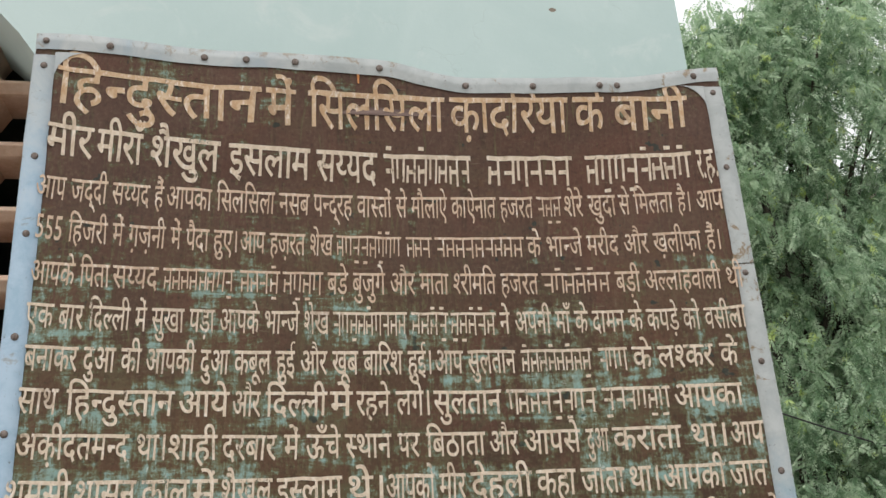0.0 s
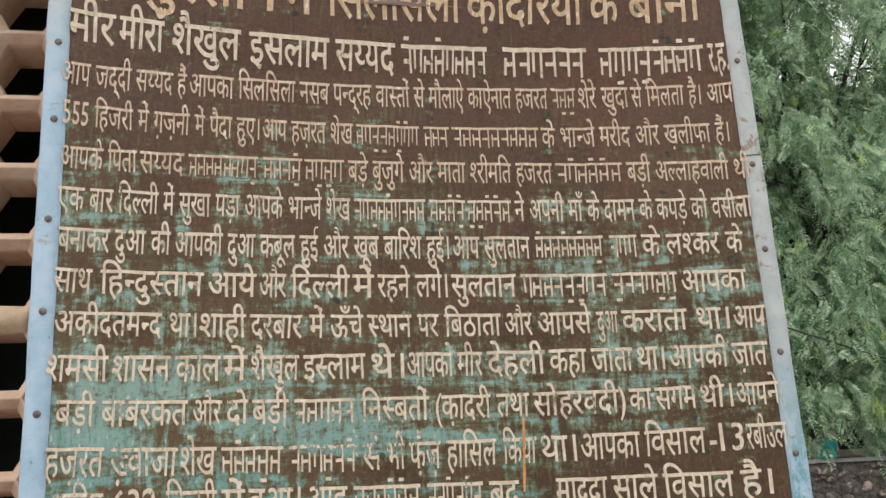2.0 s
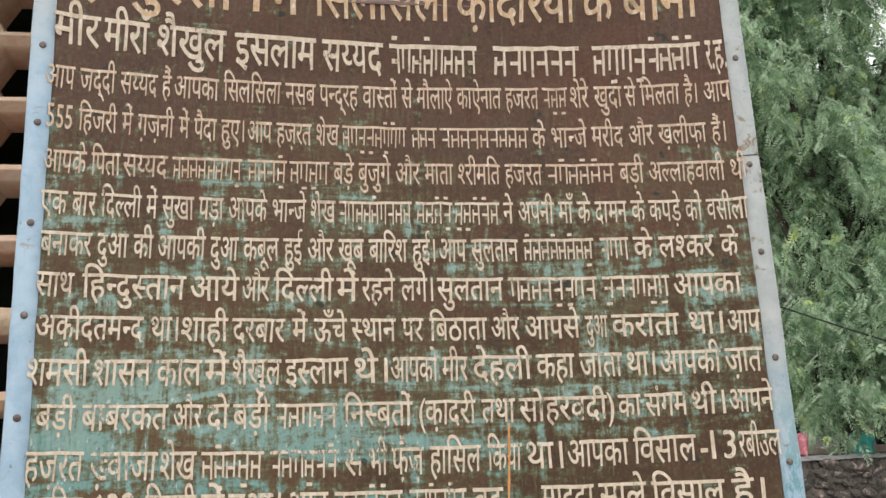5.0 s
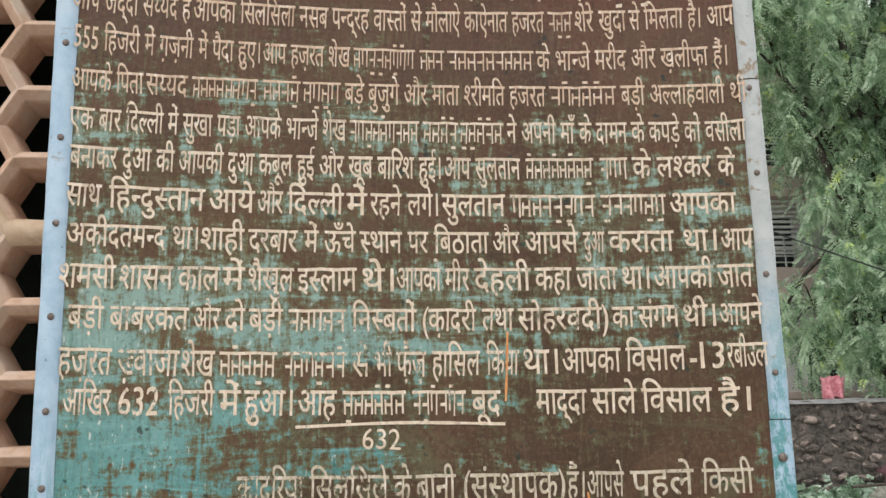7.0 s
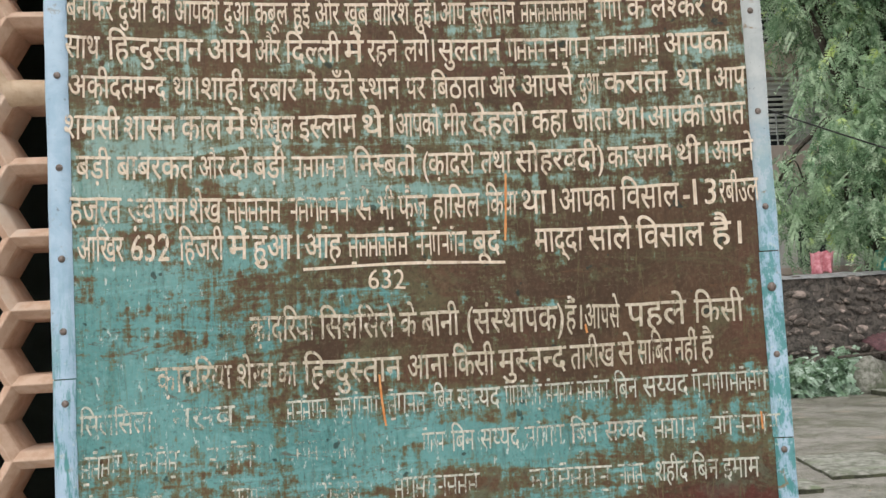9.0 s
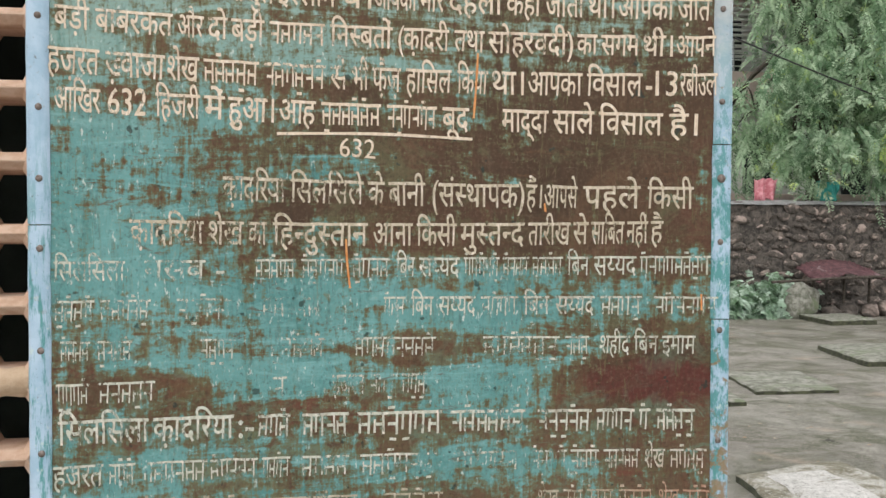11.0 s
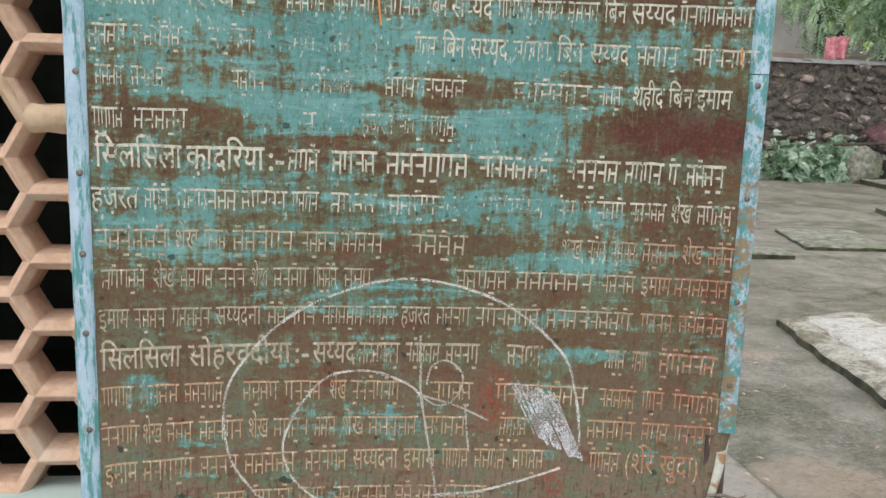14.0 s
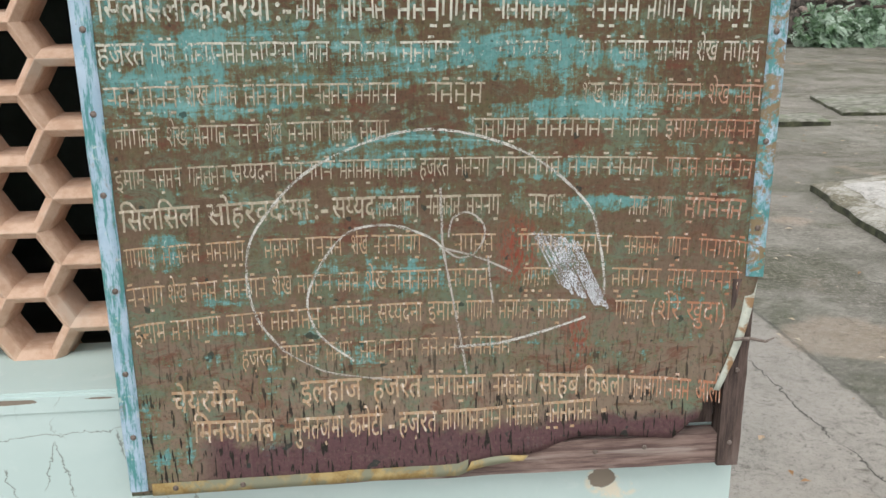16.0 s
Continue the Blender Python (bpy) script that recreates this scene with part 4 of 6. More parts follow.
# curled flap of torn strip and a bent sliver by the torn corner
fv, ff = [], []
for k in range(11):
    s = k / 10
    fv += [(0.04 + 0.11 * s, -0.006 - 0.020 * s * s, 0.674 + 0.030 * s), (0.05 + 0.11 * s, -0.004 - 0.016 * s, 0.694 + 0.016 * s + 0.006 * math.sin(s * 3))]
ff = [(2 * k, 2 * k + 2, 2 * k + 3, 2 * k + 1) for k in range(10)]
flap = part("torn_flap", raw_mesh("torn_flap", fv, ff, ochre_paint, True), None, board, "torn curled strip end")
flap.modifiers.new("thickness", "SOLIDIFY").thickness = 0.0015
fv = []
for k in range(13):
    s = k / 12
    z = 1.055 - 0.23 * s
    xo = 0.600 - 0.062 * s ** 1.6
    y = sheet_y(0.55, z) - 0.004 - 0.008 * math.sin(s * 3.1)
    wd = 0.020 * (1 - 0.45 * s)
    fv += [(xo - wd, y + 0.004, z), (xo, y, z + 0.004 * noise.noise(Vector((s * 12, 0, 0))))]
ff = [(2 * k, 2 * k + 2, 2 * k + 3, 2 * k + 1) for k in range(12)]
flap = part("torn_flap", raw_mesh("torn_flap", fv, ff, peeled_paint, True), None, board, "peeled bent border strip end")
flap.modifiers.new("thickness", "SOLIDIFY").thickness = 0.0015
v2, f2 = tube([(0.555, -0.018, 0.936), (0.585, -0.022, 0.938), (0.612, -0.030, 0.934), (0.628, -0.032, 0.942)], [0.004, 0.0035, 0.003, 0.001], 6)
part("bent_wire", raw_mesh("bent_wire", v2, f2, nail_steel), None, board)

# nail heads
nb = bmesh.new()
bmesh.ops.create_uvsphere(nb, u_segments=10, v_segments=6, radius=0.0058)
for v in nb.verts:
    v.co.y *= 0.55
nail_mesh = mesh_of("nail", nb, nail_steel, True)


def nail(x, z, s=1.0, y=None):
    ob = new("nail", nail_mesh)
    ob.location = (x, (sheet_y(x, z) if y is None else y) - 0.0045, z)
    ob.scale = (s, s, s)
    ob.parent = board


for z in (3.036, 2.990, 2.827, 2.695, 2.532, 2.390, 2.240, 2.094, 1.979, 1.866, 1.700, 1.532, 1.393, 1.252, 1.076, 0.914, 0.784):
    nail(-0.589, z)
for z in (2.993, 2.839, 2.637, 2.480, 2.300, 2.132, 1.992, 1.876, 1.714, 1.510, 1.315, 1.152):
    nail(0.588, z, 1.4 if z == 1.992 else 1.0)
for x in (-0.488, -0.336, -0.266, -0.183, -0.037, 0.117, 0.240, 0.366, 0.400, 0.555):
    nail(x, lerp_table(x, TOP_EDGE) - 0.016, 1.1)
for x, z in ((-0.521, 0.672), (-0.394, 0.670), (0.048, 0.674)):
    nail(x, z)
for x, z in ((0.30, 0.695), (0.40, 0.70), (0.575, 0.70), (0.577, 0.86)):
    nail(x, z, 0.9, 0.010)


# ---- painted writing ----
GLYPHS = {}


def outline_of(text, bold):
    c = bpy.data.curves.new("glyph", "FONT")
    c.body, c.size, c.resolution_u, c.offset = text, 1.0, 3, bold
    ob = bpy.data.objects.new("glyph", c)
    me = ob.to_mesh()
    vs = np.array([v.co[:2] for v in me.vertices], float).reshape(-1, 2)
    fs = [tuple(p.vertices) for p in me.polygons]
    ob.to_mesh_clear()
    bpy.data.objects.remove(ob)
    bpy.data.curves.remove(c)
    return vs, fs


def glyph(ch, bold, half=False):
    """Outline and advance of one sign; half: without its upright."""
    key = (ch, bold, half)
    if key not in GLYPHS:
        vs, fs = outline_of(ch, bold)
        a = outline_of("A", 0)[0][:, 0].max()
        adv = outline_of(ch + "A", 0)[0][:, 0].max() - a
        if half and len(vs):
            cut = adv - 0.205
            bm = bmesh.new()
            bv = [bm.verts.new((x, y, 0)) for x, y in vs]
            for f in fs:
                if len(set(f)) > 2:
                    try:
                        bm.faces.new([bv[i] for i in f])
                    except ValueError:
                        pass
            bmesh.ops.bisect_plane(bm, geom=bm.verts[:] + bm.edges[:] + bm.faces[:], plane_co=(cut, 0, 0), plane_no=(1, 0, 0), clear_outer=True)
            bm.verts.index_update()
            vs = np.array([v.co[:2] for v in bm.verts], float).reshape(-1, 2)
            fs = [tuple(v.index for v in f.verts) for f in bm.faces]
            bm.free()
            adv = cut
        GLYPHS[key] = (vs, fs, adv)
    return GLYPHS[key]


VIRAMA, NUKTA, SHORT_I = "\u094d", "\u093c", "\u093f"
NO_STEM = "दटठडढहरछङ"


def is_consonant(ch):
    return "\u0915" <= ch <= "\u0939" or "\u0958" <= ch <= "\u095f"


def signs(text):
    """The signs of a word in drawing order: (sign, half)."""
    out, i = [], 0
    while i < len(text):
        ch = text[i]
        if not is_consonant(ch):
            out.append((ch, False))
            i += 1
            continue
        cluster, reph = [], False
        if ch == "र" and text[i + 1:i + 2] == VIRAMA:
            reph = True
            i += 2
        while i < len(text) and is_consonant(text[i]):
            c, nuk = text[i], False
            i += 1
            if text[i:i + 1] == NUKTA:
                nuk = True
                i += 1
            joined = text[i:i + 1] == VIRAMA
            if joined:
                i += 1
            stem = c not in NO_STEM
            cluster.append((c, joined and stem))
            if nuk:
                cluster.append((NUKTA, False))
            if joined and not stem:
                cluster.append((VIRAMA, False))
            if not joined:
                break
        if text[i:i + 1] == SHORT_I:
            cluster.insert(0, (SHORT_I, False))
            i += 1
        while i < len(text) and "\u093e" <= text[i] <= "\u094c":
            cluster.append((text[i], False))
            i += 1
        if reph:
            cluster.append(("\u0947", False))
        out += cluster
    return out


def word_outline(text, bold):
    pen, vs, fs = 0.0, [], []
    for ch, half in signs(text):
        if ch == " ":
            pen += 0.30
            continue
        g, f, adv = glyph(ch, bold, half)
        o = len(vs)
        vs += [(x + pen, y) for x, y in g]
        fs += [tuple(i + o for i in q) for q in f]
        pen += adv
    return vs, fs


def bars_outline(n, rnd, th=0.08):
    """A word that is not spelled out: a head bar with upright and short bars."""
    vs, fs = [], []

    def bar(x0, x1, y0, y1, slant=0.0):
        o = len(vs)
        vs.extend([(x0, y0), (x1, y0), (x1 + slant, y1), (x0 + slant, y1)])
        fs.append((o, o + 1, o + 2, o + 3))

    step = 0.50
    width = step * n + 0.10
    m = max(2, int(width / 0.2))
    for k in range(m):
        bar(k * width / m, (k + 1) * width / m, 0.622 - th, 0.622)
    for k in range(n):
        x = step * k + rnd.uniform(-0.03, 0.03)
        bar(x + 0.38, x + 0.38 + th, rnd.uniform(-0.04, 0.04), 0.622 - th)
        r = rnd.random()
        if r < 0.75:
            bar(x + 0.10, x + 0.38, 0.22, 0.22 + th)
        if r < 0.5:
            bar(x + 0.07, x + 0.07 + th, 0.02, 0.40)
        elif r > 0.75:
            bar(x + 0.10, x + 0.10 + th, 0.10, 0.622 - th)
        if rnd.random() < 0.22:
            bar(x + 0.10, x + 0.34, 0.70, 0.78)
        if rnd.random() < 0.2:
            bar(x + 0.16, x + 0.42, -0.20, -0.12)
    return vs, fs


def text_line(h, left, mid, right, paint, bold, words):
    """One painted line: letter height, three points of its head line, and its words with their ends."""
    rnd = random.Random(int(left[1] * 1000))
    k = np.polyfit([left[0], mid[0], right[0]], [left[1], mid[1], right[1]], 2)
    for x0, x1, w in words:
        vs, fs = bars_outline(max(1, round(int(w[1:]) * 1.3)), rnd, 0.062 + 3 * max(0.0, bold)) if w[0] == "~" else word_outline(w, bold)
        if not vs:
            continue
        lo, hi = min(v[0] for v in vs), max(v[0] for v in vs)
        V = []
        for gx, gy in vs:
            x = x0 + (x1 - x0) * (gx - lo) / (hi - lo)
            z = float(np.polyval(k, x)) - (0.622 - gy) * h / 0.622
            n = noise.noise_vector(Vector((x * 38, z * 38, h)))
            x, z = x + n.x * h * 0.045 + (gy - 0.3) * h * 0.03, z + n.y * h * 0.045
            V.append((x, sheet_y(x, z) - (0.0012 if abs(x) < 0.565 else 0.0045), z))
        part("written_word", raw_mesh("written_word", V, fs, LETTERS[paint]), None, board)


text_line(0.0640, (-0.564, 2.991), (-0.058, 2.967), (0.530, 2.986), "tan", 0.01, [(-0.567, -0.241, "हिन्दुस्तान"), (-0.233, -0.183, "में"), (-0.161, 0.077, "सिलसिला"), (0.086, 0.303, "क़ादरिया"), (0.313, 0.373, "के"), (0.387, 0.535, "बानी")])
text_line(0.0530, (-0.574, 2.889), (-0.071, 2.861), (0.526, 2.873), "cream", 0.01, [(-0.575, -0.505, "मीर"), (-0.499, -0.425, "मीराँ"), (-0.416, -0.306, "शैखुल"), (-0.292, -0.157, "इसलाम"), (-0.147, -0.044, "सय्यद"), (-0.032, 0.121, "~6"), (0.149, 0.304, "~5"), (0.328, 0.526, "~6"), (0.535, 0.571, "र.ह.")])
text_line(0.0380, (-0.578, 2.796), (-0.073, 2.783), (0.569, 2.797), "dull", 0.004, [(-0.581, -0.392, "आप जद्दी सय्यद हैं"), (-0.387, -0.159, "आपका सिलसिला नसब"), (-0.152, 0.006, "पन्द्रह वास्तों से"), (0.013, 0.227, "मौलाऐ काऐनात हजरत"), (0.234, 0.278, "~2"), (0.283, 0.377, "शेरे खुदा"), (0.382, 0.571, "से मिलता है। आप")])
text_line(0.0360, (-0.577, 2.726), (-0.074, 2.710), (0.555, 2.720), "dull", 0.004, [(-0.577, -0.276, "555 हिजरी में ग़ज़नी में पैदा हुए।"), (-0.270, -0.121, "आप हज़रत शेख"), (-0.115, -0.007, "~6"), (0.001, 0.045, "~2"), (0.050, 0.205, "~7"), (0.210, 0.555, "के भान्जे मरीद और ख़लीफ़ा हैं।")])
text_line(0.0360, (-0.577, 2.653), (-0.076, 2.645), (0.577, 2.648), "dull", 0.004, [(-0.577, -0.466, "आपके पिता"), (-0.462, -0.394, "सय्यद"), (-0.387, -0.278, "~6"), (-0.269, -0.207, "~3"), (-0.203, -0.138, "~3"), (-0.131, 0.223, "बड़े बुज़ुर्ग और माता श्रीमति हजरत"), (0.230, 0.350, "~5"), (0.358, 0.582, "बड़ी अल्लाहवाली थी")])
text_line(0.0370, (-0.577, 2.586), (-0.078, 2.578), (0.575, 2.578), "cream", 0.005, [(-0.577, -0.306, "एक बार दिल्ली में सुखा पड़ा"), (-0.299, -0.129, "आपके भान्जे शेख"), (-0.123, -0.003, "~7"), (0.004, 0.065, "~3"), (0.069, 0.145, "~4"), (0.152, 0.575, "ने अपनी माँ के दामन के कपड़े को वसीला")])
text_line(0.0370, (-0.574, 2.521), (-0.079, 2.513), (0.553, 2.514), "cream", 0.008, [(-0.574, -0.412, "बनाकर दुआ की"), (-0.405, -0.219, "आपकी दुआ कबूल"), (-0.212, 0.033, "हुई और खूब बारिश हुई।"), (0.040, 0.173, "आप सुलतान"), (0.182, 0.302, "~6"), (0.312, 0.363, "~2"), (0.371, 0.553, "के लश्कर के")])
text_line(0.0370, (-0.576, 2.457), (-0.081, 2.448), (0.549, 2.446), "cream", 0.008, [(-0.576, -0.524, "साथ"), (-0.513, -0.361, "हिन्दुस्तान"), (-0.355, -0.281, "आये"), (-0.276, -0.234, "और"), (-0.227, -0.133, "दिल्ली"), (-0.129, -0.094, "में"), (-0.088, 0.027, "रहने लगे।"), (0.034, 0.144, "सुलतान"), (0.153, 0.302, "~6"), (0.311, 0.426, "~5"), (0.432, 0.549, "आपका")])
text_line(0.0360, (-0.572, 2.392), (-0.083, 2.382), (0.571, 2.381), "cream", 0.008, [(-0.572, -0.371, "अक़ीदतमन्द था।"), (-0.366, -0.296, "शाही"), (-0.290, -0.210, "दरबार"), (-0.199, -0.113, "में ऊँचे"), (-0.107, -0.035, "स्थान"), (-0.026, 0.009, "पर"), (0.018, 0.113, "बिठाता"), (0.120, 0.166, "और"), (0.175, 0.268, "आपसे"), (0.277, 0.313, "दुआ"), (0.320, 0.509, "कराता था।"), (0.517, 0.571, "आप")])
text_line(0.0380, (-0.578, 2.325), (-0.085, 2.319), (0.567, 2.318), "cream", 0.008, [(-0.580, -0.496, "शमसी"), (-0.490, -0.408, "शासन"), (-0.401, -0.335, "काल"), (-0.331, -0.294, "में"), (-0.289, -0.216, "शैखुल"), (-0.210, -0.112, "इस्लाम"), (-0.103, -0.050, "थे।"), (-0.045, 0.029, "आपको"), (0.036, 0.078, "मीर"), (0.086, 0.183, "देहली"), (0.190, 0.253, "कहा"), (0.261, 0.332, "जाता"), (0.340, 0.388, "था।"), (0.396, 0.499, "आपकी"), (0.506, 0.567, "ज़ात")])
text_line(0.0360, (-0.571, 2.259), (-0.086, 2.250), (0.573, 2.251), "cream", 0.008, [(-0.566, -0.512, "बड़ी"), (-0.504, -0.382, "बाबरकत"), (-0.374, -0.333, "और"), (-0.326, -0.293, "दो"), (-0.287, -0.233, "बड़ी"), (-0.224, -0.130, "~4"), (-0.121, -0.014, "निस्बतों"), (-0.003, 0.087, "(क़ादरी"), (0.096, 0.151, "तथा"), (0.157, 0.313, "सोहरवर्दी)"), (0.319, 0.358, "का"), (0.364, 0.435, "संगम"), (0.442, 0.497, "थी।"), (0.504, 0.576, "आपने")])
text_line(0.0400, (-0.575, 2.192), (-0.110, 2.180), (0.579, 2.184), "cream", 0.006, [(-0.575, -0.498, "हज़रत"), (-0.489, -0.395, "ख़्वाजा"), (-0.391, -0.341, "शेख"), (-0.334, -0.242, "~4"), (-0.233, -0.129, "~5"), (-0.121, -0.091, "से"), (-0.084, -0.055, "भी"), (-0.048, 0.002, "फ़ैज़"), (0.011, 0.092, "हासिल"), (0.102, 0.157, "किया"), (0.164, 0.223, "था।"), (0.231, 0.330, "आपका"), (0.338, 0.442, "विसाल"), (0.448, 0.460, "-"), (0.466, 0.507, "13"), (0.512, 0.579, "रबीउल")])
text_line(0.0390, (-0.566, 2.128), (-0.113, 2.117), (0.545, 2.109), "cream", 0.008, [(-0.566, -0.496, "आखिर"), (-0.485, -0.424, "632"), (-0.411, -0.339, "हिजरी"), (-0.333, -0.298, "में"), (-0.293, -0.217, "हुआ।"), (-0.208, -0.146, "आह"), (-0.136, -0.033, "~5"), (-0.023, 0.066, "~5"), (0.075, 0.124, "बूद"), (0.184, 0.268, "माद्दा"), (0.276, 0.353, "साले"), (0.361, 0.480, "विसाल"), (0.492, 0.545, "है।")])
text_line(0.0290, (-0.105, 2.053), (-0.074, 2.052), (-0.043, 2.050), "cream", 0, [(-0.105, -0.043, "632")])
text_line(0.0400, (-0.303, 1.987), (0.079, 1.979), (0.539, 1.977), "rubbed", 0.006, [(-0.303, -0.198, "क़ादरिया"), (-0.189, -0.063, "सिलसिले"), (-0.056, -0.027, "के"), (-0.020, 0.046, "बानी"), (0.058, 0.225, "(संस्थापक)"), (0.228, 0.257, "हैं।"), (0.262, 0.324, "आपसे"), (0.334, 0.440, "पहले"), (0.453, 0.539, "किसी")])
text_line(0.0390, (-0.453, 1.913), (-0.048, 1.908), (0.481, 1.914), "rubbed", 0.006, [(-0.453, -0.333, "क़ादरिया"), (-0.326, -0.268, "शेख"), (-0.261, -0.229, "का"), (-0.220, -0.056, "हिन्दुस्तान"), (-0.046, 0.023, "आना"), (0.030, 0.102, "किसी"), (0.109, 0.226, "मुस्तन्द"), (0.232, 0.310, "तारीख"), (0.315, 0.344, "से"), (0.349, 0.410, "साबित"), (0.415, 0.455, "नहीं"), (0.460, 0.483, "है")])
text_line(0.0330, (-0.570, 1.844), (-0.028, 1.847), (0.574, 1.850), "pale", 0.003, [(-0.570, -0.460, "सिलसिला"), (-0.430, -0.300, "नसब -"), (-0.249, -0.181, "~4"), (-0.171, -0.097, "~4"), (-0.084, -0.016, "~3"), (-0.006, 0.028, "बिन"), (0.035, 0.108, "सय्यद"), (0.115, 0.180, "~4"), (0.186, 0.234, "~3"), (0.240, 0.297, "~3"), (0.305, 0.345, "बिन"), (0.354, 0.434, "सय्यद"), (0.441, 0.571, "~6")])
text_line(0.0330, (-0.572, 1.780), (-0.028, 1.779), (0.589, 1.775), "pale", 0.003, [(-0.569, -0.508, "~3"), (-0.499, -0.420, "~4"), (-0.378, -0.287, "~4"), (-0.238, -0.139, "~4"), (-0.028, 0.011, "~2"), (0.021, 0.060, "बिन"), (0.070, 0.137, "सय्यद"), (0.147, 0.214, "~3"), (0.224, 0.273, "बिन"), (0.284, 0.356, "सय्यद"), (0.367, 0.446, "~3"), (0.468, 0.586, "~5")])
text_line(0.0330, (-0.561, 1.713), (-0.028, 1.708), (0.546, 1.703), "pale", 0.003, [(-0.561, -0.515, "~3"), (-0.505, -0.450, "~3"), (-0.341, -0.283, "~3"), (-0.224, -0.130, "~4"), (-0.079, 0.066, "~6"), (0.150, 0.291, "~5"), (0.302, 0.347, "~2"), (0.367, 0.423, "शहीद"), (0.431, 0.476, "बिन"), (0.484, 0.546, "इमाम")])
text_line(0.0340, (-0.567, 1.643), (-0.269, 1.643), (0.077, 1.643), "pale", 0.003, [(-0.567, -0.517, "~3"), (-0.503, -0.414, "~4"), (-0.220, -0.195, "~1"), (-0.118, -0.061, "हज़रत"), (-0.052, -0.007, "~2"), (0.005, 0.050, "~2")])
text_line(0.0390, (-0.565, 1.582), (-0.079, 1.577), (0.545, 1.568), "pale", 0.008, [(-0.565, -0.424, "सिलसिला"), (-0.417, -0.285, "क़ादरिया"), (-0.278, -0.252, ":-"), (-0.245, -0.190, "~2"), (-0.170, -0.089, "~3"), (-0.074, 0.077, "~5"), (0.093, 0.228, "~5"), (0.252, 0.352, "~4"), (0.361, 0.432, "~3"), (0.441, 0.462, "~1"), (0.473, 0.545, "~3")])
text_line(0.0350, (-0.572, 1.508), (-0.079, 1.502), (0.569, 1.494), "pale", 0.003, [(-0.572, -0.497, "हज़रत"), (-0.488, -0.445, "~2"), (-0.436, -0.330, "~5"), (-0.325, -0.246, "~4"), (-0.239, -0.191, "~3"), (-0.171, -0.089, "~3"), (-0.069, 0.067, "~5"), (0.099, 0.219, "~4"), (0.241, 0.307, "~3"), (0.313, 0.366, "~2"), (0.375, 0.443, "~4"), (0.453, 0.490, "शेख"), (0.499, 0.567, "~3")])
text_line(0.0360, (-0.569, 1.436), (-0.079, 1.431), (0.575, 1.417), "worn", -0.002, [(-0.569, -0.447, "~5"), (-0.437, -0.399, "शेख"), (-0.391, -0.350, "~2"), (-0.341, -0.232, "~4"), (-0.224, -0.156, "~3"), (-0.151, -0.074, "~4"), (-0.027, 0.079, "~3"), (0.253, 0.292, "शेख"), (0.300, 0.337, "~2"), (0.345, 0.394, "~3"), (0.405, 0.469, "~3"), (0.480, 0.518, "शेख"), (0.525, 0.575, "~2")])
text_line(0.0340, (-0.562, 1.365), (-0.087, 1.366), (0.572, 1.354), "worn", -0.002, [(-0.562, -0.486, "~4"), (-0.476, -0.439, "शेख"), (-0.432, -0.373, "~3"), (-0.366, -0.317, "~2"), (-0.309, -0.279, "शेख"), (-0.271, -0.207, "~3"), (-0.201, -0.155, "~3"), (-0.145, -0.092, "~2"), (0.060, 0.159, "~4"), (0.169, 0.320, "~5"), (0.330, 0.396, "~3"), (0.406, 0.463, "इमाम"), (0.468, 0.572, "~5")])
text_line(0.0340, (-0.567, 1.293), (-0.089, 1.296), (0.572, 1.282), "worn", -0.002, [(-0.567, -0.518, "इमाम"), (-0.511, -0.456, "~3"), (-0.447, -0.378, "~4"), (-0.371, -0.292, "सय्यदना"), (-0.283, -0.191, "~4"), (-0.184, -0.108, "~4"), (-0.098, -0.049, "~3"), (-0.039, 0.015, "हज़रत"), (0.025, 0.090, "~3"), (0.098, 0.221, "~5"), (0.231, 0.395, "~6"), (0.410, 0.473, "~3"), (0.483, 0.572, "~4")])
text_line(0.0380, (-0.567, 1.221), (-0.090, 1.227), (0.568, 1.205), "worn", 0.006, [(-0.567, -0.431, "सिलसिला"), (-0.420, -0.238, "सोहरवर्दीया"), (-0.230, -0.206, ":-"), (-0.199, -0.120, "सय्यद"), (-0.115, -0.040, "~5"), (-0.030, 0.035, "~4"), (0.045, 0.110, "~3"), (0.161, 0.228, "~3"), (0.347, 0.388, "~2"), (0.399, 0.430, "~2"), (0.451, 0.563, "~4")])
text_line(0.0360, (-0.567, 1.152), (-0.092, 1.154), (0.575, 1.125), "orange", -0.002, [(-0.567, -0.514, "~3"), (-0.504, -0.437, "~3"), (-0.427, -0.359, "~4"), (-0.325, -0.261, "~3"), (-0.251, -0.182, "~3"), (-0.167, -0.137, "शेख"), (-0.130, -0.036, "~5"), (0.019, 0.101, "~3"), (0.142, 0.319, "~6"), (0.340, 0.414, "~4"), (0.424, 0.467, "~2"), (0.483, 0.575, "~4")])
text_line(0.0370, (-0.571, 1.078), (-0.093, 1.084), (0.569, 1.065), "orange", -0.002, [(-0.571, -0.506, "~3"), (-0.501, -0.467, "शेख"), (-0.460, -0.413, "~2"), (-0.403, -0.324, "~4"), (-0.314, -0.279, "शेख"), (-0.269, -0.204, "~3"), (-0.196, -0.154, "~2"), (-0.144, -0.103, "शेख"), (-0.095, -0.002, "~4"), (0.009, 0.091, "~3"), (0.153, 0.206, "~3"), (0.321, 0.417, "~4"), (0.428, 0.482, "~2"), (0.491, 0.567, "~4")])
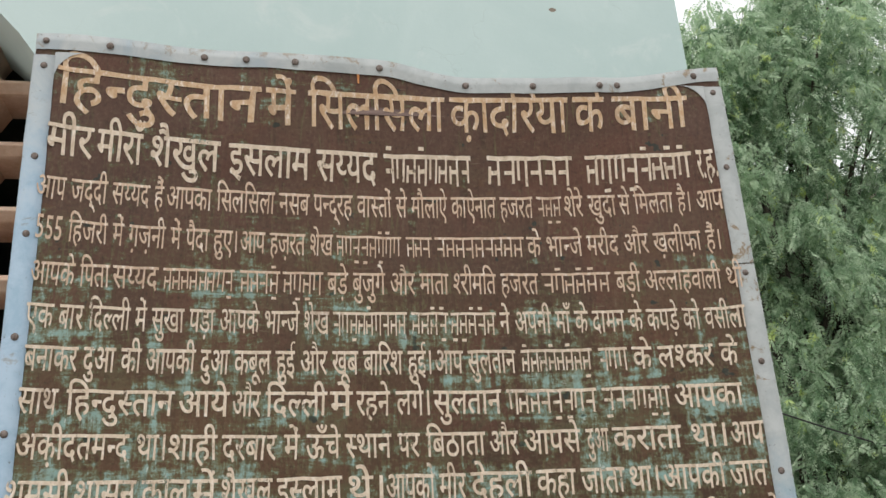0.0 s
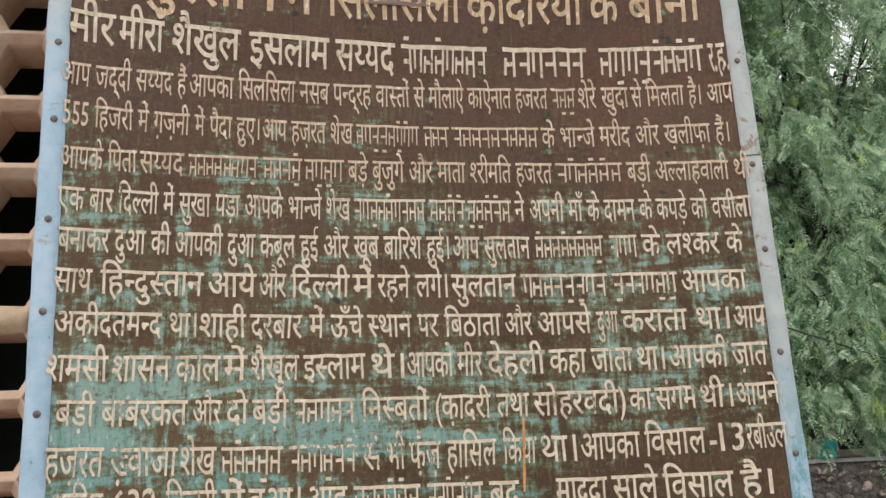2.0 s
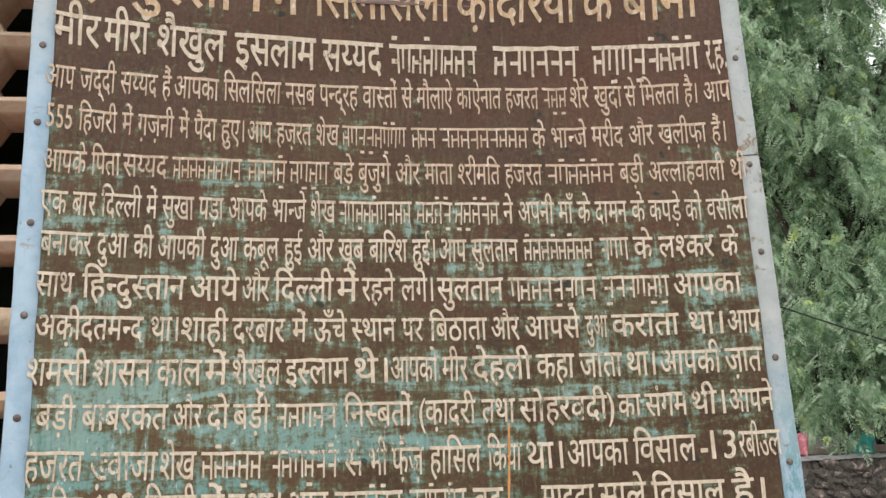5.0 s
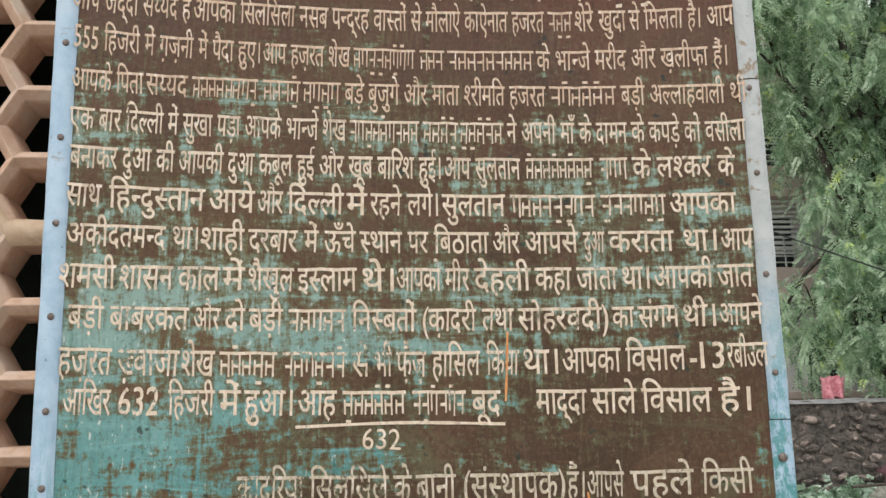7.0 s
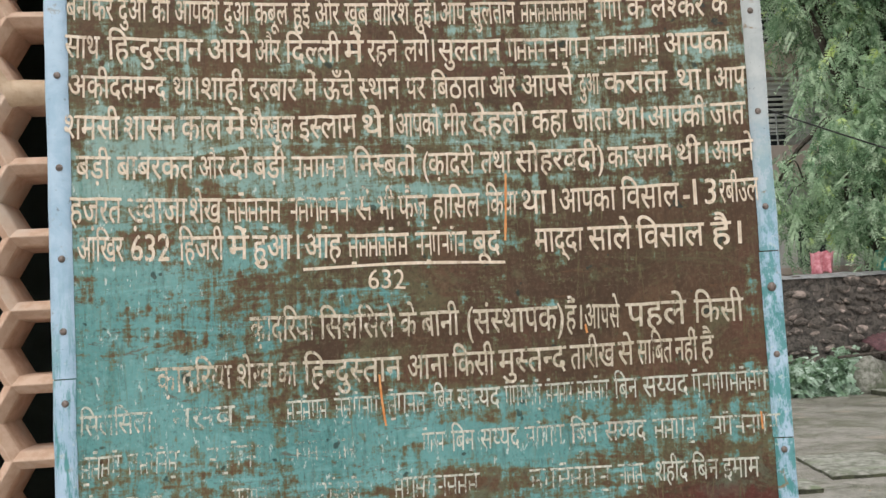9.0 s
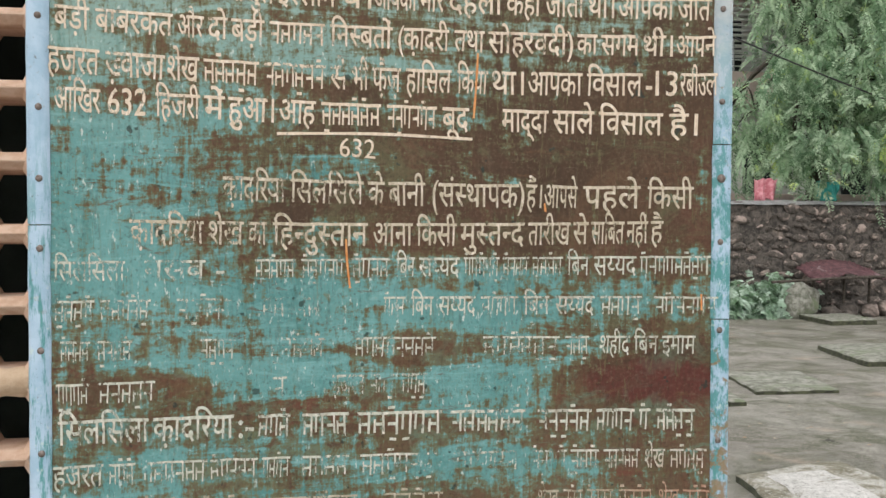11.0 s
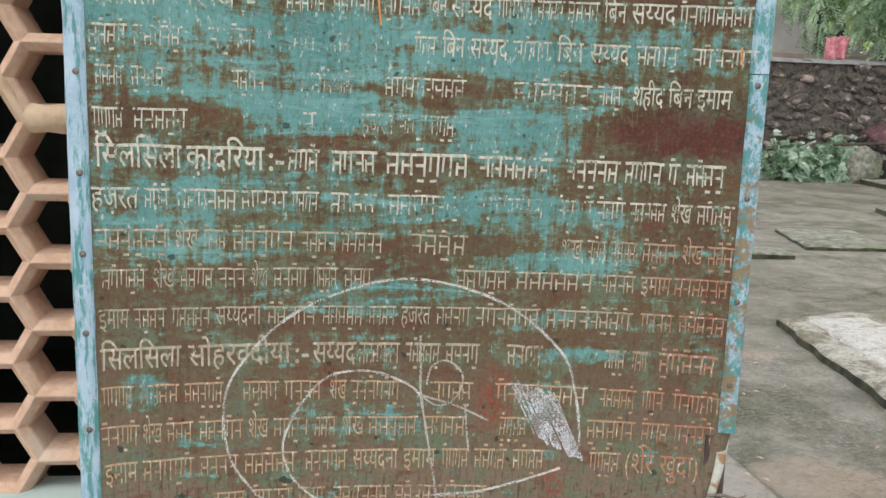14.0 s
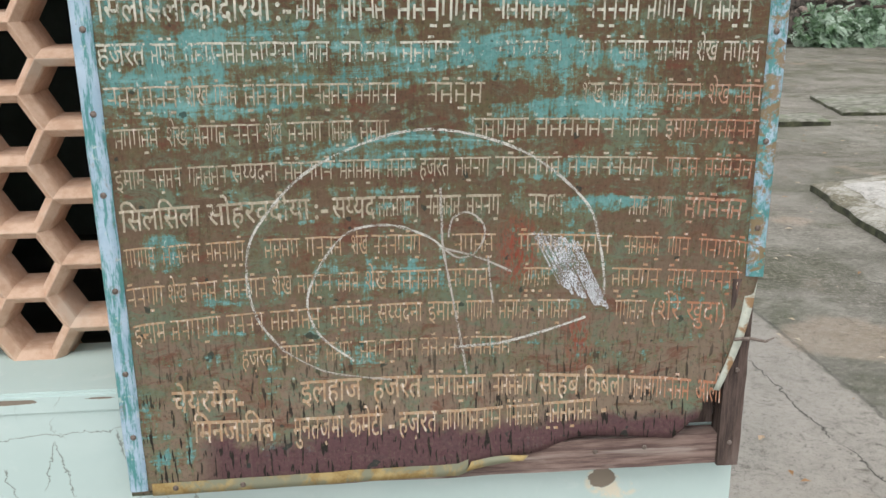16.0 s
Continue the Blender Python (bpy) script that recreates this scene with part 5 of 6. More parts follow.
text_line(0.0390, (-0.566, 1.007), (-0.095, 1.019), (0.541, 1.001), "orange", -0.002, [(-0.566, -0.511, "इमाम"), (-0.502, -0.413, "~4"), (-0.403, -0.333, "~3"), (-0.323, -0.227, "~4"), (-0.212, -0.134, "~4"), (-0.123, -0.038, "सय्यदना"), (-0.028, 0.034, "इमाम"), (0.045, 0.097, "~3"), (0.107, 0.170, "~3"), (0.181, 0.244, "~3"), (0.330, 0.391, "~3"), (0.402, 0.543, "(शेरे खुदा)")])
text_line(0.0370, (-0.381, 0.942), (-0.148, 0.946), (0.134, 0.943), "orange", -0.002, [(-0.381, -0.322, "हज़रत"), (-0.312, -0.235, "~3"), (-0.225, -0.174, "~2"), (-0.160, -0.053, "~5"), (-0.044, 0.029, "~3"), (0.039, 0.134, "~4")])
text_line(0.0420, (-0.514, 0.867), (-0.449, 0.864), (-0.382, 0.860), "orange", 0.01, [(-0.514, -0.382, "चेयरमैन-")])
text_line(0.0420, (-0.275, 0.868), (0.060, 0.865), (0.545, 0.840), "orange", 0.006, [(-0.275, -0.159, "इलहाज"), (-0.138, -0.043, "हज़रत"), (-0.031, 0.082, "~5"), (0.095, 0.176, "~4"), (0.187, 0.267, "साहब"), (0.276, 0.358, "क़िबला"), (0.364, 0.486, "~6"), (0.495, 0.545, "आली")])
text_line(0.0420, (-0.479, 0.804), (-0.402, 0.801), (-0.330, 0.799), "orange", 0.01, [(-0.479, -0.328, "मिनजानिब")])
text_line(0.0420, (-0.293, 0.797), (-0.047, 0.796), (0.294, 0.807), "orange", 0.006, [(-0.293, -0.195, "मुनतज़मा"), (-0.186, -0.119, "कमेटी"), (-0.110, -0.098, "-"), (-0.089, -0.015, "हज़रत"), (-0.006, 0.114, "~6"), (0.121, 0.188, "~5"), (0.197, 0.295, "~5"), (0.311, 0.322, "-")])

# ---- chalk marks and drips on the board ----
def stroke(name, pts, width, mat, off=0.0018, label=""):
    """A flat ribbon along board points (x, z), smoothed."""
    fine = []
    P = [Vector(p) for p in pts]
    for i in range(len(P) - 1):
        a, b, c, d = P[max(i - 1, 0)], P[i], P[i + 1], P[min(i + 2, len(P) - 1)]
        for k in range(8):
            s = k / 8
            fine.append(0.5 * ((2 * b) + (c - a) * s + (2 * a - 5 * b + 4 * c - d) * s * s + (3 * b - a - 3 * c + d) * s ** 3))
    fine.append(P[-1])
    vs, fs = [], []
    for i, p in enumerate(fine):
        d = (fine[min(i + 1, len(fine) - 1)] - fine[max(i - 1, 0)])
        n = Vector((-d.y, d.x)).normalized() * width * 0.5 * (1 + 0.4 * noise.noise(Vector((i * 0.7, p.x * 20, p.y * 20))))
        for q in (p - n, p + n):
            vs.append((q.x, sheet_y(q.x, q.y) - off, q.y))
    fs = [(2 * i, 2 * i + 2, 2 * i + 3, 2 * i + 1) for i in range(len(fine) - 1)]
    return part(name, raw_mesh(name, vs, fs, mat), None, board, label)


stroke("chalk_line", [(0.305, 1.000), (0.308, 1.048), (0.295, 1.13), (0.263, 1.211), (0.139, 1.308), (-0.04, 1.347), (-0.218, 1.291), (-0.321, 1.197), (-0.358, 1.115), (-0.348, 1.008), (-0.301, 0.934)], 0.0048, chalk, label="white chalk loop")
stroke("chalk_line", [(-0.301, 0.934), (-0.22, 0.885), (-0.10, 0.862)], 0.0035, chalk_faint)
stroke("chalk_line", [(0.02, 0.925), (0.11, 0.930), (0.195, 0.951), (0.275, 0.978)], 0.005, chalk)
stroke("chalk_line", [(-0.17, 0.905), (-0.235, 0.965), (-0.25, 1.047), (-0.185, 1.152), (-0.104, 1.173), (-0.03, 1.150), (0.002, 1.124)], 0.0045, chalk)
stroke("chalk_line", [(-0.002, 1.24), (0.000, 1.18), (0.002, 1.124), (0.020, 1.02), (0.046, 0.866)], 0.0045, chalk_faint)
stroke("chalk_line", [(0.012, 1.145), (0.020, 1.180), (0.048, 1.192), (0.076, 1.170), (0.078, 1.140), (0.060, 1.112), (0.030, 1.105), (0.002, 1.124)], 0.0035, chalk_faint)
stroke("chalk_line", [(0.002, 1.124), (0.065, 1.105), (0.131, 1.074)], 0.004, chalk_faint)
stroke("chalk_line", [(0.086, 1.105), (0.090, 1.06), (0.096, 1.012)], 0.0035, chalk_faint)
rnd_c = random.Random(4)
zig = []
for k in range(34):
    s = k / 33
    top = (0.178 + 0.085 * s + rnd_c.uniform(-0.004, 0.004), 1.142 - 0.030 * s + rnd_c.uniform(-0.006, 0.006))
    low = (0.222 + 0.092 * s + rnd_c.uniform(-0.004, 0.004), 1.052 - 0.045 * s + rnd_c.uniform(-0.008, 0.008))
    zig += [top, low] if k % 2 else [low, top]
stroke("chalk_scribble", zig, 0.0032, chalk_dense, label="dense white chalk scribble")
stroke("underline", [(-0.212, 2.061), (-0.04, 2.064), (0.130, 2.058)], 0.005, LETTERS["cream"], 0.0013)
for pts in ([(0.139, 2.210), (0.136, 2.15), (0.132, 2.095)], [(-0.094, 1.880), (-0.092, 1.84), (-0.087, 1.795)], [(0.555, 1.78), (0.556, 1.75)], [(0.262, 1.945), (0.264, 1.93)], [(-0.075, 3.012), (-0.074, 2.985)]):
    stroke("paint_drip", pts, 0.0035, orange_drip, 0.0022)

# ---- yard: slabs, wall, bush, rubble ----
def grave_slab(corners, height, mat, label, dome=0.0):
    """A low slab over four ground corners, given in order; dome: the rise of its rounded top."""
    bm = bmesh.new()
    c = sum((Vector((*p, 0)) for p in corners), Vector()) / 4
    n = 30
    grid = {}
    for j in range(n + 1):
        for i in range(n + 1):
            a = Vector((*corners[0], 0)).lerp(Vector((*corners[1], 0)), i / n)
            b = Vector((*corners[3], 0)).lerp(Vector((*corners[2], 0)), i / n)
            p = a.lerp(b, j / n) - c
            edge = min(i, n - i, j, n - j)
            p += noise.noise_vector(p * 4 + c) * (0.034 if edge == 0 else 0.012 if edge < 3 else 0.004)
            p.z = height + 0.010 * noise.noise(p * 3 + c) + 0.006 * noise.noise(p * 9 + c) - (0.026 if edge == 0 else 0.006 if edge < 3 else 0)
            p.z += dome * math.sin(math.pi * i / n) ** 0.7 * min(1.0, min(j, n - j) / 5)
            grid[i, j] = bm.verts.new(p)
    for j in range(n):
        for i in range(n):
            bm.faces.new((grid[i, j], grid[i + 1, j], grid[i + 1, j + 1], grid[i, j + 1])).smooth = True
    border = [grid[i, 0] for i in range(n)] + [grid[n, j] for j in range(n)] + [grid[n - i, n] for i in range(n)] + [grid[0, n - j] for j in range(n)]
    low = [bm.verts.new(Vector((v.co.x * 1.004, v.co.y * 1.004, -0.05))) for v in border]
    for k in range(len(border)):
        k2 = (k + 1) % len(border)
        bm.faces.new((border[k2], border[k], low[k], low[k2])).material_index = 1
    bmesh.ops.recalc_face_normals(bm, faces=bm.faces[:])
    ob = new("grave_slab", mesh_of("grave_slab", bm, mat))
    ob.data.materials.append(moss_side)
    ob.location = c
    return tagged(ob, label, "grave slab", "low grave slabs in the yard")


grave_slab([(3.26, 5.08), (2.98, 3.12), (4.15, 3.42), (4.36, 5.41)], 0.085, slab_stone, "pale lichen-stained cement grave slab on the yard floor")
grave_slab([(3.45, 4.95), (3.25, 3.55), (3.86, 3.72), (4.00, 5.05)], 0.098, panel_stone, "raised whitish cement panel on the large grave slab", 0.035)
grave_slab([(5.90, 10.5), (5.52, 8.88), (6.60, 8.85), (7.0, 10.4)], 0.06, mossy_stone, "mossy low cement slab in the yard")
grave_slab([(8.95, 13.1), (8.40, 10.9), (10.7, 10.8), (11.3, 13.1)], 0.10, mossy_stone, "mossy grey cement slab in the yard")
grave_slab([(12.1, 18.9), (11.8, 17.1), (13.0, 17.2), (13.4, 18.9)], 0.13, mossy_stone, "weathered pale slab near the rubble wall")
grave_slab([(4.35, 8.75), (4.3, 8.25), (5.02, 8.2), (5.12, 8.7)], 0.07, mossy_stone, "small dark slab end in the yard")

# rubble compound wall
RW_Y, RW_H = 20.2, 2.82
rub = thing("wall_rubble", "dark soot-stained rubble stone compound wall", "wall", (0, RW_Y, 0), kind="structure")
core = bmesh.new()
bmesh.ops.create_grid(core, x_segments=220, y_segments=24, size=0.5)
for v in core.verts:
    u, w = v.co.x + 0.5, v.co.y + 0.5
    p = Vector((4 + 30 * u, 0, -0.2 + (RW_H + 0.18) * w))
    v.co = Vector((p.x, 0.06 + 0.07 * noise.noise(p * 2.1) + 0.04 * noise.noise(p * 6.0), p.z))
box_bm(core, 4.0, 34.0, 0.16, 0.5, -0.2, RW_H - 0.02)
part("core", core, rubble_mortar, rub)
cop = bmesh.new()
bmesh.ops.create_grid(cop, x_segments=80, y_segments=4, size=0.5)
for v in cop.verts:
    u, w = v.co.x + 0.5, v.co.y
    v.co = Vector((4 + 30 * u, 0.28 + w * 0.62, RW_H + 0.16 * math.cos(w * 2.6) - 0.05 + 0.05 * noise.noise(Vector((u * 40, w * 2, 1)))))
part("coping", cop, coping_stone, rub, "rounded grey cement coping", True)
stone_meshes = []
for k in range(10):
    bm = bmesh.new()
    bmesh.ops.create_icosphere(bm, subdivisions=2, radius=0.5)
    for v in bm.verts:
        v.co = Vector((v.co.x, v.co.y * 0.55, v.co.z * 0.72)) * (1 + 0.35 * noise.noise(v.co * 2.3 + Vector((k * 9.1, 0, 0))))
    stone_meshes.append(mesh_of("stone", bm, rubble_stone))
rng = random.Random(5)
count = 0
z = 0.05
while z < RW_H - 0.1:
    x = 10.4 + rng.random() * 0.3
    while x < 16.8:
        s = rng.uniform(0.14, 0.46)
        if count < 298:
            st = new("stone", stone_meshes[rng.randrange(10)])
            st.location = (x, 0.06 + rng.uniform(-0.03, 0.05), z + rng.uniform(-0.04, 0.06))
            st.rotation_euler = (rng.uniform(-0.2, 0.2), rng.uniform(-0.4, 0.4), rng.uniform(-0.2, 0.2))
            st.scale = (s * rng.uniform(1.0, 1.35), 0.22, s * rng.uniform(0.7, 1.0))
            st.parent = rub
            count += 1
        x += s * rng.uniform(1.05, 1.35)
    z += 0.24


def leaf_cloud(name, centres, mat, leaf, per, reach, droop, rnd, aspect=0.45):
    """Fronds of small leaves: each centre carries one drooping twig whose leaves lie in one plane on both sides."""
    vs, fs = [], []
    for c in centres:
        d = Vector((rnd.gauss(0, 1), rnd.gauss(0, 1), rnd.gauss(-droop, 0.5))).normalized()
        face = Vector((rnd.gauss(0, 0.6), rnd.gauss(-0.6, 0.6), rnd.gauss(0.7, 0.4))).normalized()
        side = d.cross(face).normalized()
        face = side.cross(d)
        long = reach * rnd.uniform(0.6, 1.2)
        for k in range(per):
            s = (k // 2 + 1) / (per / 2)
            p = Vector(c) + d * long * s + Vector((0, 0, -long * 0.35 * s * s))
            out = (side * (1 if k % 2 else -1) + d * 0.7 + face * rnd.gauss(-0.15, 0.18) + Vector((0, 0, -0.25))).normalized()
            L = leaf * rnd.uniform(0.8, 1.2) * (1.1 - 0.45 * s)
            w = out.cross(face + side * rnd.gauss(0, 0.2)).normalized() * L * aspect * 0.5
            i = len(vs)
            vs += [p, p + out * L * 0.5 + w, p + out * L, p + out * L * 0.5 - w]
            fs.append((i, i + 1, i + 2, i + 3))
    return raw_mesh(name, vs, fs, mat)


def tree(at, height, lean, lobes, sprays, leaf, label, seed, per=20):
    rnd = random.Random(seed)
    t = thing("tree", label, "tree", at)
    pts = [Vector((lean * (k / 6) ** 1.5, 0.15 * math.sin(k), height * 0.55 * k / 6)) for k in range(7)]
    vs, fs = tube(pts, [0.34 - 0.035 * k for k in range(7)], 10)
    part("trunk", raw_mesh("trunk", vs, fs, bark, True), None, t)
    centres = []
    for cx, cy, cz, r in lobes:
        start = pts[4].lerp(pts[6], rnd.random())
        end = Vector((cx, cy, cz))
        midp = start.lerp(end, 0.5) + Vector((rnd.gauss(0, 0.4), rnd.gauss(0, 0.4), 0.7))
        v2, f2 = tube([start, start.lerp(midp, 0.5), midp, midp.lerp(end, 0.5) + Vector((0, 0, 0.2)), end], [0.15, 0.12, 0.09, 0.06, 0.03], 6)
        limbs_v, limbs_f = list(v2), list(f2)
        share = int(sprays * r ** 2 / sum(l[3] ** 2 for l in lobes))
        subs = []
        for _ in range(int(6 * r * r) + 2):
            a = Vector((rnd.gauss(0, 1), rnd.gauss(0, 1), rnd.gauss(0, 1))).normalized()
            subs.append(end + a * r * (0.35 + 0.65 * rnd.random() ** 0.5))
        # hanging strands, each a chain of fronds
        while share > 0:
            sub = rnd.choice(subs)
            p = sub + Vector((rnd.gauss(0, 0.22), rnd.gauss(0, 0.22), rnd.gauss(0.2, 0.25)))
            away = Vector((p.x - cx, p.y - cy, 0)) * 0.10 + Vector((rnd.gauss(0, 0.05), rnd.gauss(0, 0.05), 0))
            for k in range(rnd.randint(4, 9)):
                centres.append(p + Vector((rnd.gauss(0, 0.06), rnd.gauss(0, 0.06), 0)))
                p = p + away * max(0.0, 1 - k * 0.25) + Vector((0, 0, -0.10 - 0.05 * k * 0.5))
                share -= 1
        for _ in range(7):
            a = Vector((rnd.gauss(0, 1), rnd.gauss(0, 1), rnd.gauss(0, 0.7))).normalized() * r * 0.85
            v2, f2 = tube([end, end + a * 0.5 + Vector((0, 0, 0.15)), end + a], [0.035, 0.022, 0.008], 5)
            o = len(limbs_v)
            limbs_v += v2
            limbs_f += [tuple(i + o for i in f) for f in f2]
        part("limb", raw_mesh("limb", limbs_v, limbs_f, bark, True), None, t)
    crown = part("crown", leaf_cloud("crown", centres, leaf_tree, leaf, per, 0.62, 1.1, rnd, 0.36), None, t)
    tagged(crown, "feathery drooping light green foliage", kind="stuff")
    return t


lobes_a = [(0.3, 0, 18.4, 1.8), (1.9, 0, 19.4, 1.9), (3.7, 0, 20.4, 2.2), (-0.6, 0, 17.2, 1.4), (-2.4, 0.4, 5.3, 0.75), (-1.5, 0.3, 5.5, 0.95), (-0.9, -0.6, 4.9, 0.85), (-0.2, -0.6, 6.4, 1.1), (0.0, -0.4, 8.4, 1.2), (5.6, 0.5, 18.5, 3.2), (7.6, 0.3, 14.0, 3.0), (7.4, 0.3, 9.5, 2.8), (7.6, 0, 5.6, 2.2), (-3.0, 0, 16.0, 2.2), (-0.8, 0.5, 17.5, 2.5), (1.6, 0, 17.5, 2.8), (-3.2, -0.5, 13.0, 2.0), (-1.4, 0, 13.8, 2.5), (1.4, 0.8, 13.5, 2.8),
           (4.2, 0.5, 15.0, 3.0), (-0.3, 0.3, 10.8, 1.5), (0.6, -0.8, 10.4, 2.2), (2.2, 0.2, 10.0, 2.6), (4.6, 0, 11.0, 2.8), (0.4, -1, 7.2, 1.7),
           (1.6, -0.6, 7.0, 2.1), (4.0, -0.4, 7.4, 2.4), (0.3, -0.9, 5.0, 1.3), (2.0, -0.9, 5.0, 1.4), (3.4, -0.8, 4.9, 1.4), (5.2, -0.8, 5.0, 2.0)]
tree((14.2, 21.8, 0), 14, 0.6, lobes_a, 21500, 0.165, "tall feathery green tree with drooping foliage behind the rubble wall", 3)
lobes_b = [(-1.5, 0, 9.0, 2.4), (1.2, 0, 10.5, 2.6), (0.2, 0, 7.0, 2.2), (2.8, 0, 8.0, 2.4), (-1.0, 0, 5.0, 1.8), (1.6, -0.4, 4.8, 1.9), (0, 0, 13.0, 2.6), (2.5, 0, 14.0, 3.0)]
tree((20.6, 22.6, 0), 11, -0.3, lobes_b, 8000, 0.165, "feathery green tree behind the rubble wall", 8)


def bush(at, size, sprays, label, seed):
    rnd = random.Random(seed)
    b = thing("bush", label, "bush", at)
    stem_v, stem_f = [], []
    centres = []
    for _ in range(sprays):
        a = Vector((rnd.gauss(0, 0.45), rnd.gauss(0, 0.4), abs(rnd.gauss(0.3, 0.28))))
        centres.append(Vector((a.x * size[0], a.y * size[1], min(a.z, 1.0) * size[2])))
    for _ in range(16):
        c = rnd.choice(centres)
        v2, f2 = tube([Vector((c.x * 0.3, c.y * 0.3, 0)), c * 0.6, c], [0.02, 0.014, 0.006], 5)
        o = len(stem_v)
        stem_v += v2
        stem_f += [tuple(i + o for i in f) for f in f2]
    part("stems", raw_mesh("stems", stem_v, stem_f, bark), None, b)
    tagged(part("leaves", leaf_cloud("leaves", centres, leaf_bush, 0.12, 14, 0.28, 0.1, rnd, 0.5), None, b), kind="stuff")
    return b


bush((11.6, 19.5, 0), (1.15, 0.5, 1.1), 620, "pale green leafy bush at the foot of the rubble wall", 2)
bush((10.7, 19.5, 0), (0.8, 0.4, 0.9), 380, "green leafy bush growing by the rubble wall", 4)

# boulders, rusty shelter and fallen pole by the wall
def boulder(at, s, label, seed, mat=None):
    bm = bmesh.new()
    bmesh.ops.create_icosphere(bm, subdivisions=3, radius=0.5)
    for v in bm.verts:
        n = noise.noise(v.co * 2.2 + Vector((seed, 0, 0)))
        v.co = Vector((v.co.x * s[0], v.co.y * s[1], v.co.z * s[2])) * (1 + 0.4 * n)
    ob = new("boulder", mesh_of("boulder", bm, mat or rubble_stone))
    ob.location = (at[0], at[1], s[2] * 0.38)
    return tagged(ob, label, "stone", "loose stones by the wall")


boulder((12.3, 19.2), (1.0, 0.6, 1.0), "grey weathered boulder beside the bush", 1.0, mossy_stone)
for k, (bx, by, sx) in enumerate([(13.15, 19.2, 0.45), (13.7, 19.4, 0.55), (14.25, 19.3, 0.5), (14.8, 19.4, 0.55), (15.3, 19.2, 0.45), (13.4, 18.9, 0.28), (14.5, 18.8, 0.3), (15.9, 19.3, 0.5)]):
    boulder((bx, by), (sx, sx * 0.8, sx * 0.75), "brownish loose stone under the rusty sheet", 3.0 + k)
shelter = thing("sheet_shelter", "low shelter of rusty red sheet iron on posts", "shelter", (13.5, 19.3, 0))
sb = bmesh.new()
bmesh.ops.create_grid(sb, x_segments=30, y_segments=8, size=0.5)
for v in sb.verts:
    u, w = v.co.x, v.co.y
    v.co = Vector((u * 1.9, w * 1.1, 1.24 + 0.34 * w - 0.7 * u * u + 0.02 * math.sin(u * 90) + 0.06 * noise.noise(Vector((u * 5, w * 4, 0)))))
roof_sheet = part("roof_sheet", sb, rust_sheet, shelter, "bent rusty red iron sheet", True)
mod = roof_sheet.modifiers.new("thickness", "SOLIDIFY")
mod.thickness = 0.012
for px in (-0.75, 0.1, 0.8):
    v2, f2 = tube([(px, 0.1, 0), (px + 0.03, 0.1, 1.12)], [0.04, 0.035], 7)
    part("post", raw_mesh("post", v2, f2, bark), None, shelter)
v2, f2 = tube([(11.3, 18.75, 0.90), (13.4, 18.7, 1.00), (16.4, 18.75, 1.06)], [0.035, 0.035, 0.03], 7)
tagged(new("wooden_pole", raw_mesh("wooden_pole", v2, f2, bark)), "thin dark wooden pole lying across the stones", "pole")

# hanging cloths beyond the wall
def hung_cloth(at, w, h, mat, label, seed):
    bm = bmesh.new()
    bmesh.ops.create_grid(bm, x_segments=16, y_segments=12, size=0.5)
    for v in bm.verts:
        u, q = v.co.x, v.co.y
        v.co = Vector((u * w * (1 + 0.12 * q), 0.11 * math.sin(u * 15 + seed + 2 * noise.noise(Vector((u * 3, q * 2, seed)))) * (0.7 - q), q * h * (1 + 0.35 * noise.noise(Vector((u * 5, seed, 2)))) + 0.10 * noise.noise(Vector((u * 4, seed, 0)))))
    ob = new("hanging_cloth", mesh_of("hanging_cloth", bm, mat, True))
    ob.location = at
    ob.modifiers.new("thickness", "SOLIDIFY").thickness = 0.01
    return tagged(ob, label, "cloth")


hung_cloth((12.25, 20.74, 3.20), 0.62, 0.58, pink_cloth, "pink cloth hung over the rubble wall", 1)
hung_cloth((14.1, 20.85, 3.20), 0.6, 0.5, teal_cloth, "teal plastic sheet over the rubble wall", 2)

# ---- apartment building behind the tree ----
bld = thing("apartment_building", "pale weathered apartment house with grilled balconies", "building", (0, 27.0, 0))


def bld_box(name, x0, x1, y0, y1, z0, z1, mat, parent=None, label=""):
    return part(name, box_bm(bmesh.new(), x0, x1, y0, y1, z0, z1, 0.015), mat, parent or bld, label)


bld_box("wall", 12.4, 30.0, 0, 8, 0, 15.4, facade_white)
for zf in (3.3, 6.4, 9.75, 13.05, 15.45):
    bld_box("balcony_slab", 12.2, 30.0, -1.15, 0.02, zf - 0.12, zf + 0.10, facade_pink)
for zf in (6.5, 9.86, 13.16):
    for k in range(5):
        x = 12.3 + k * 3.5
        bld_box("parapet", x, x + 3.44, -1.12, -1.02, zf, zf + 0.80, facade_pink)
        for rail_z in range(5):
            bld_box("railing_bar", x, x + 3.44, -1.09, -1.05, zf + 0.95 + rail_z * 0.2, zf + 0.99 + rail_z * 0.2, slat_white)
        for post_x in range(3):
            bld_box("railing_post", x + post_x * 1.7, x + post_x * 1.7 + 0.05, -1.10, -1.04, zf + 0.80, zf + 1.82, grille_metal)
        win = bld_box("window", x + 0.7, x + 2.6, -0.06, 0.05, zf + 0.75, zf + 2.75, slat_white)
        for dx in (0.78, 1.70):
            bld_box("pane", x + dx, x + dx + 0.82, -0.085, -0.064, zf + 0.85, zf + 2.65, dark_glass, win)
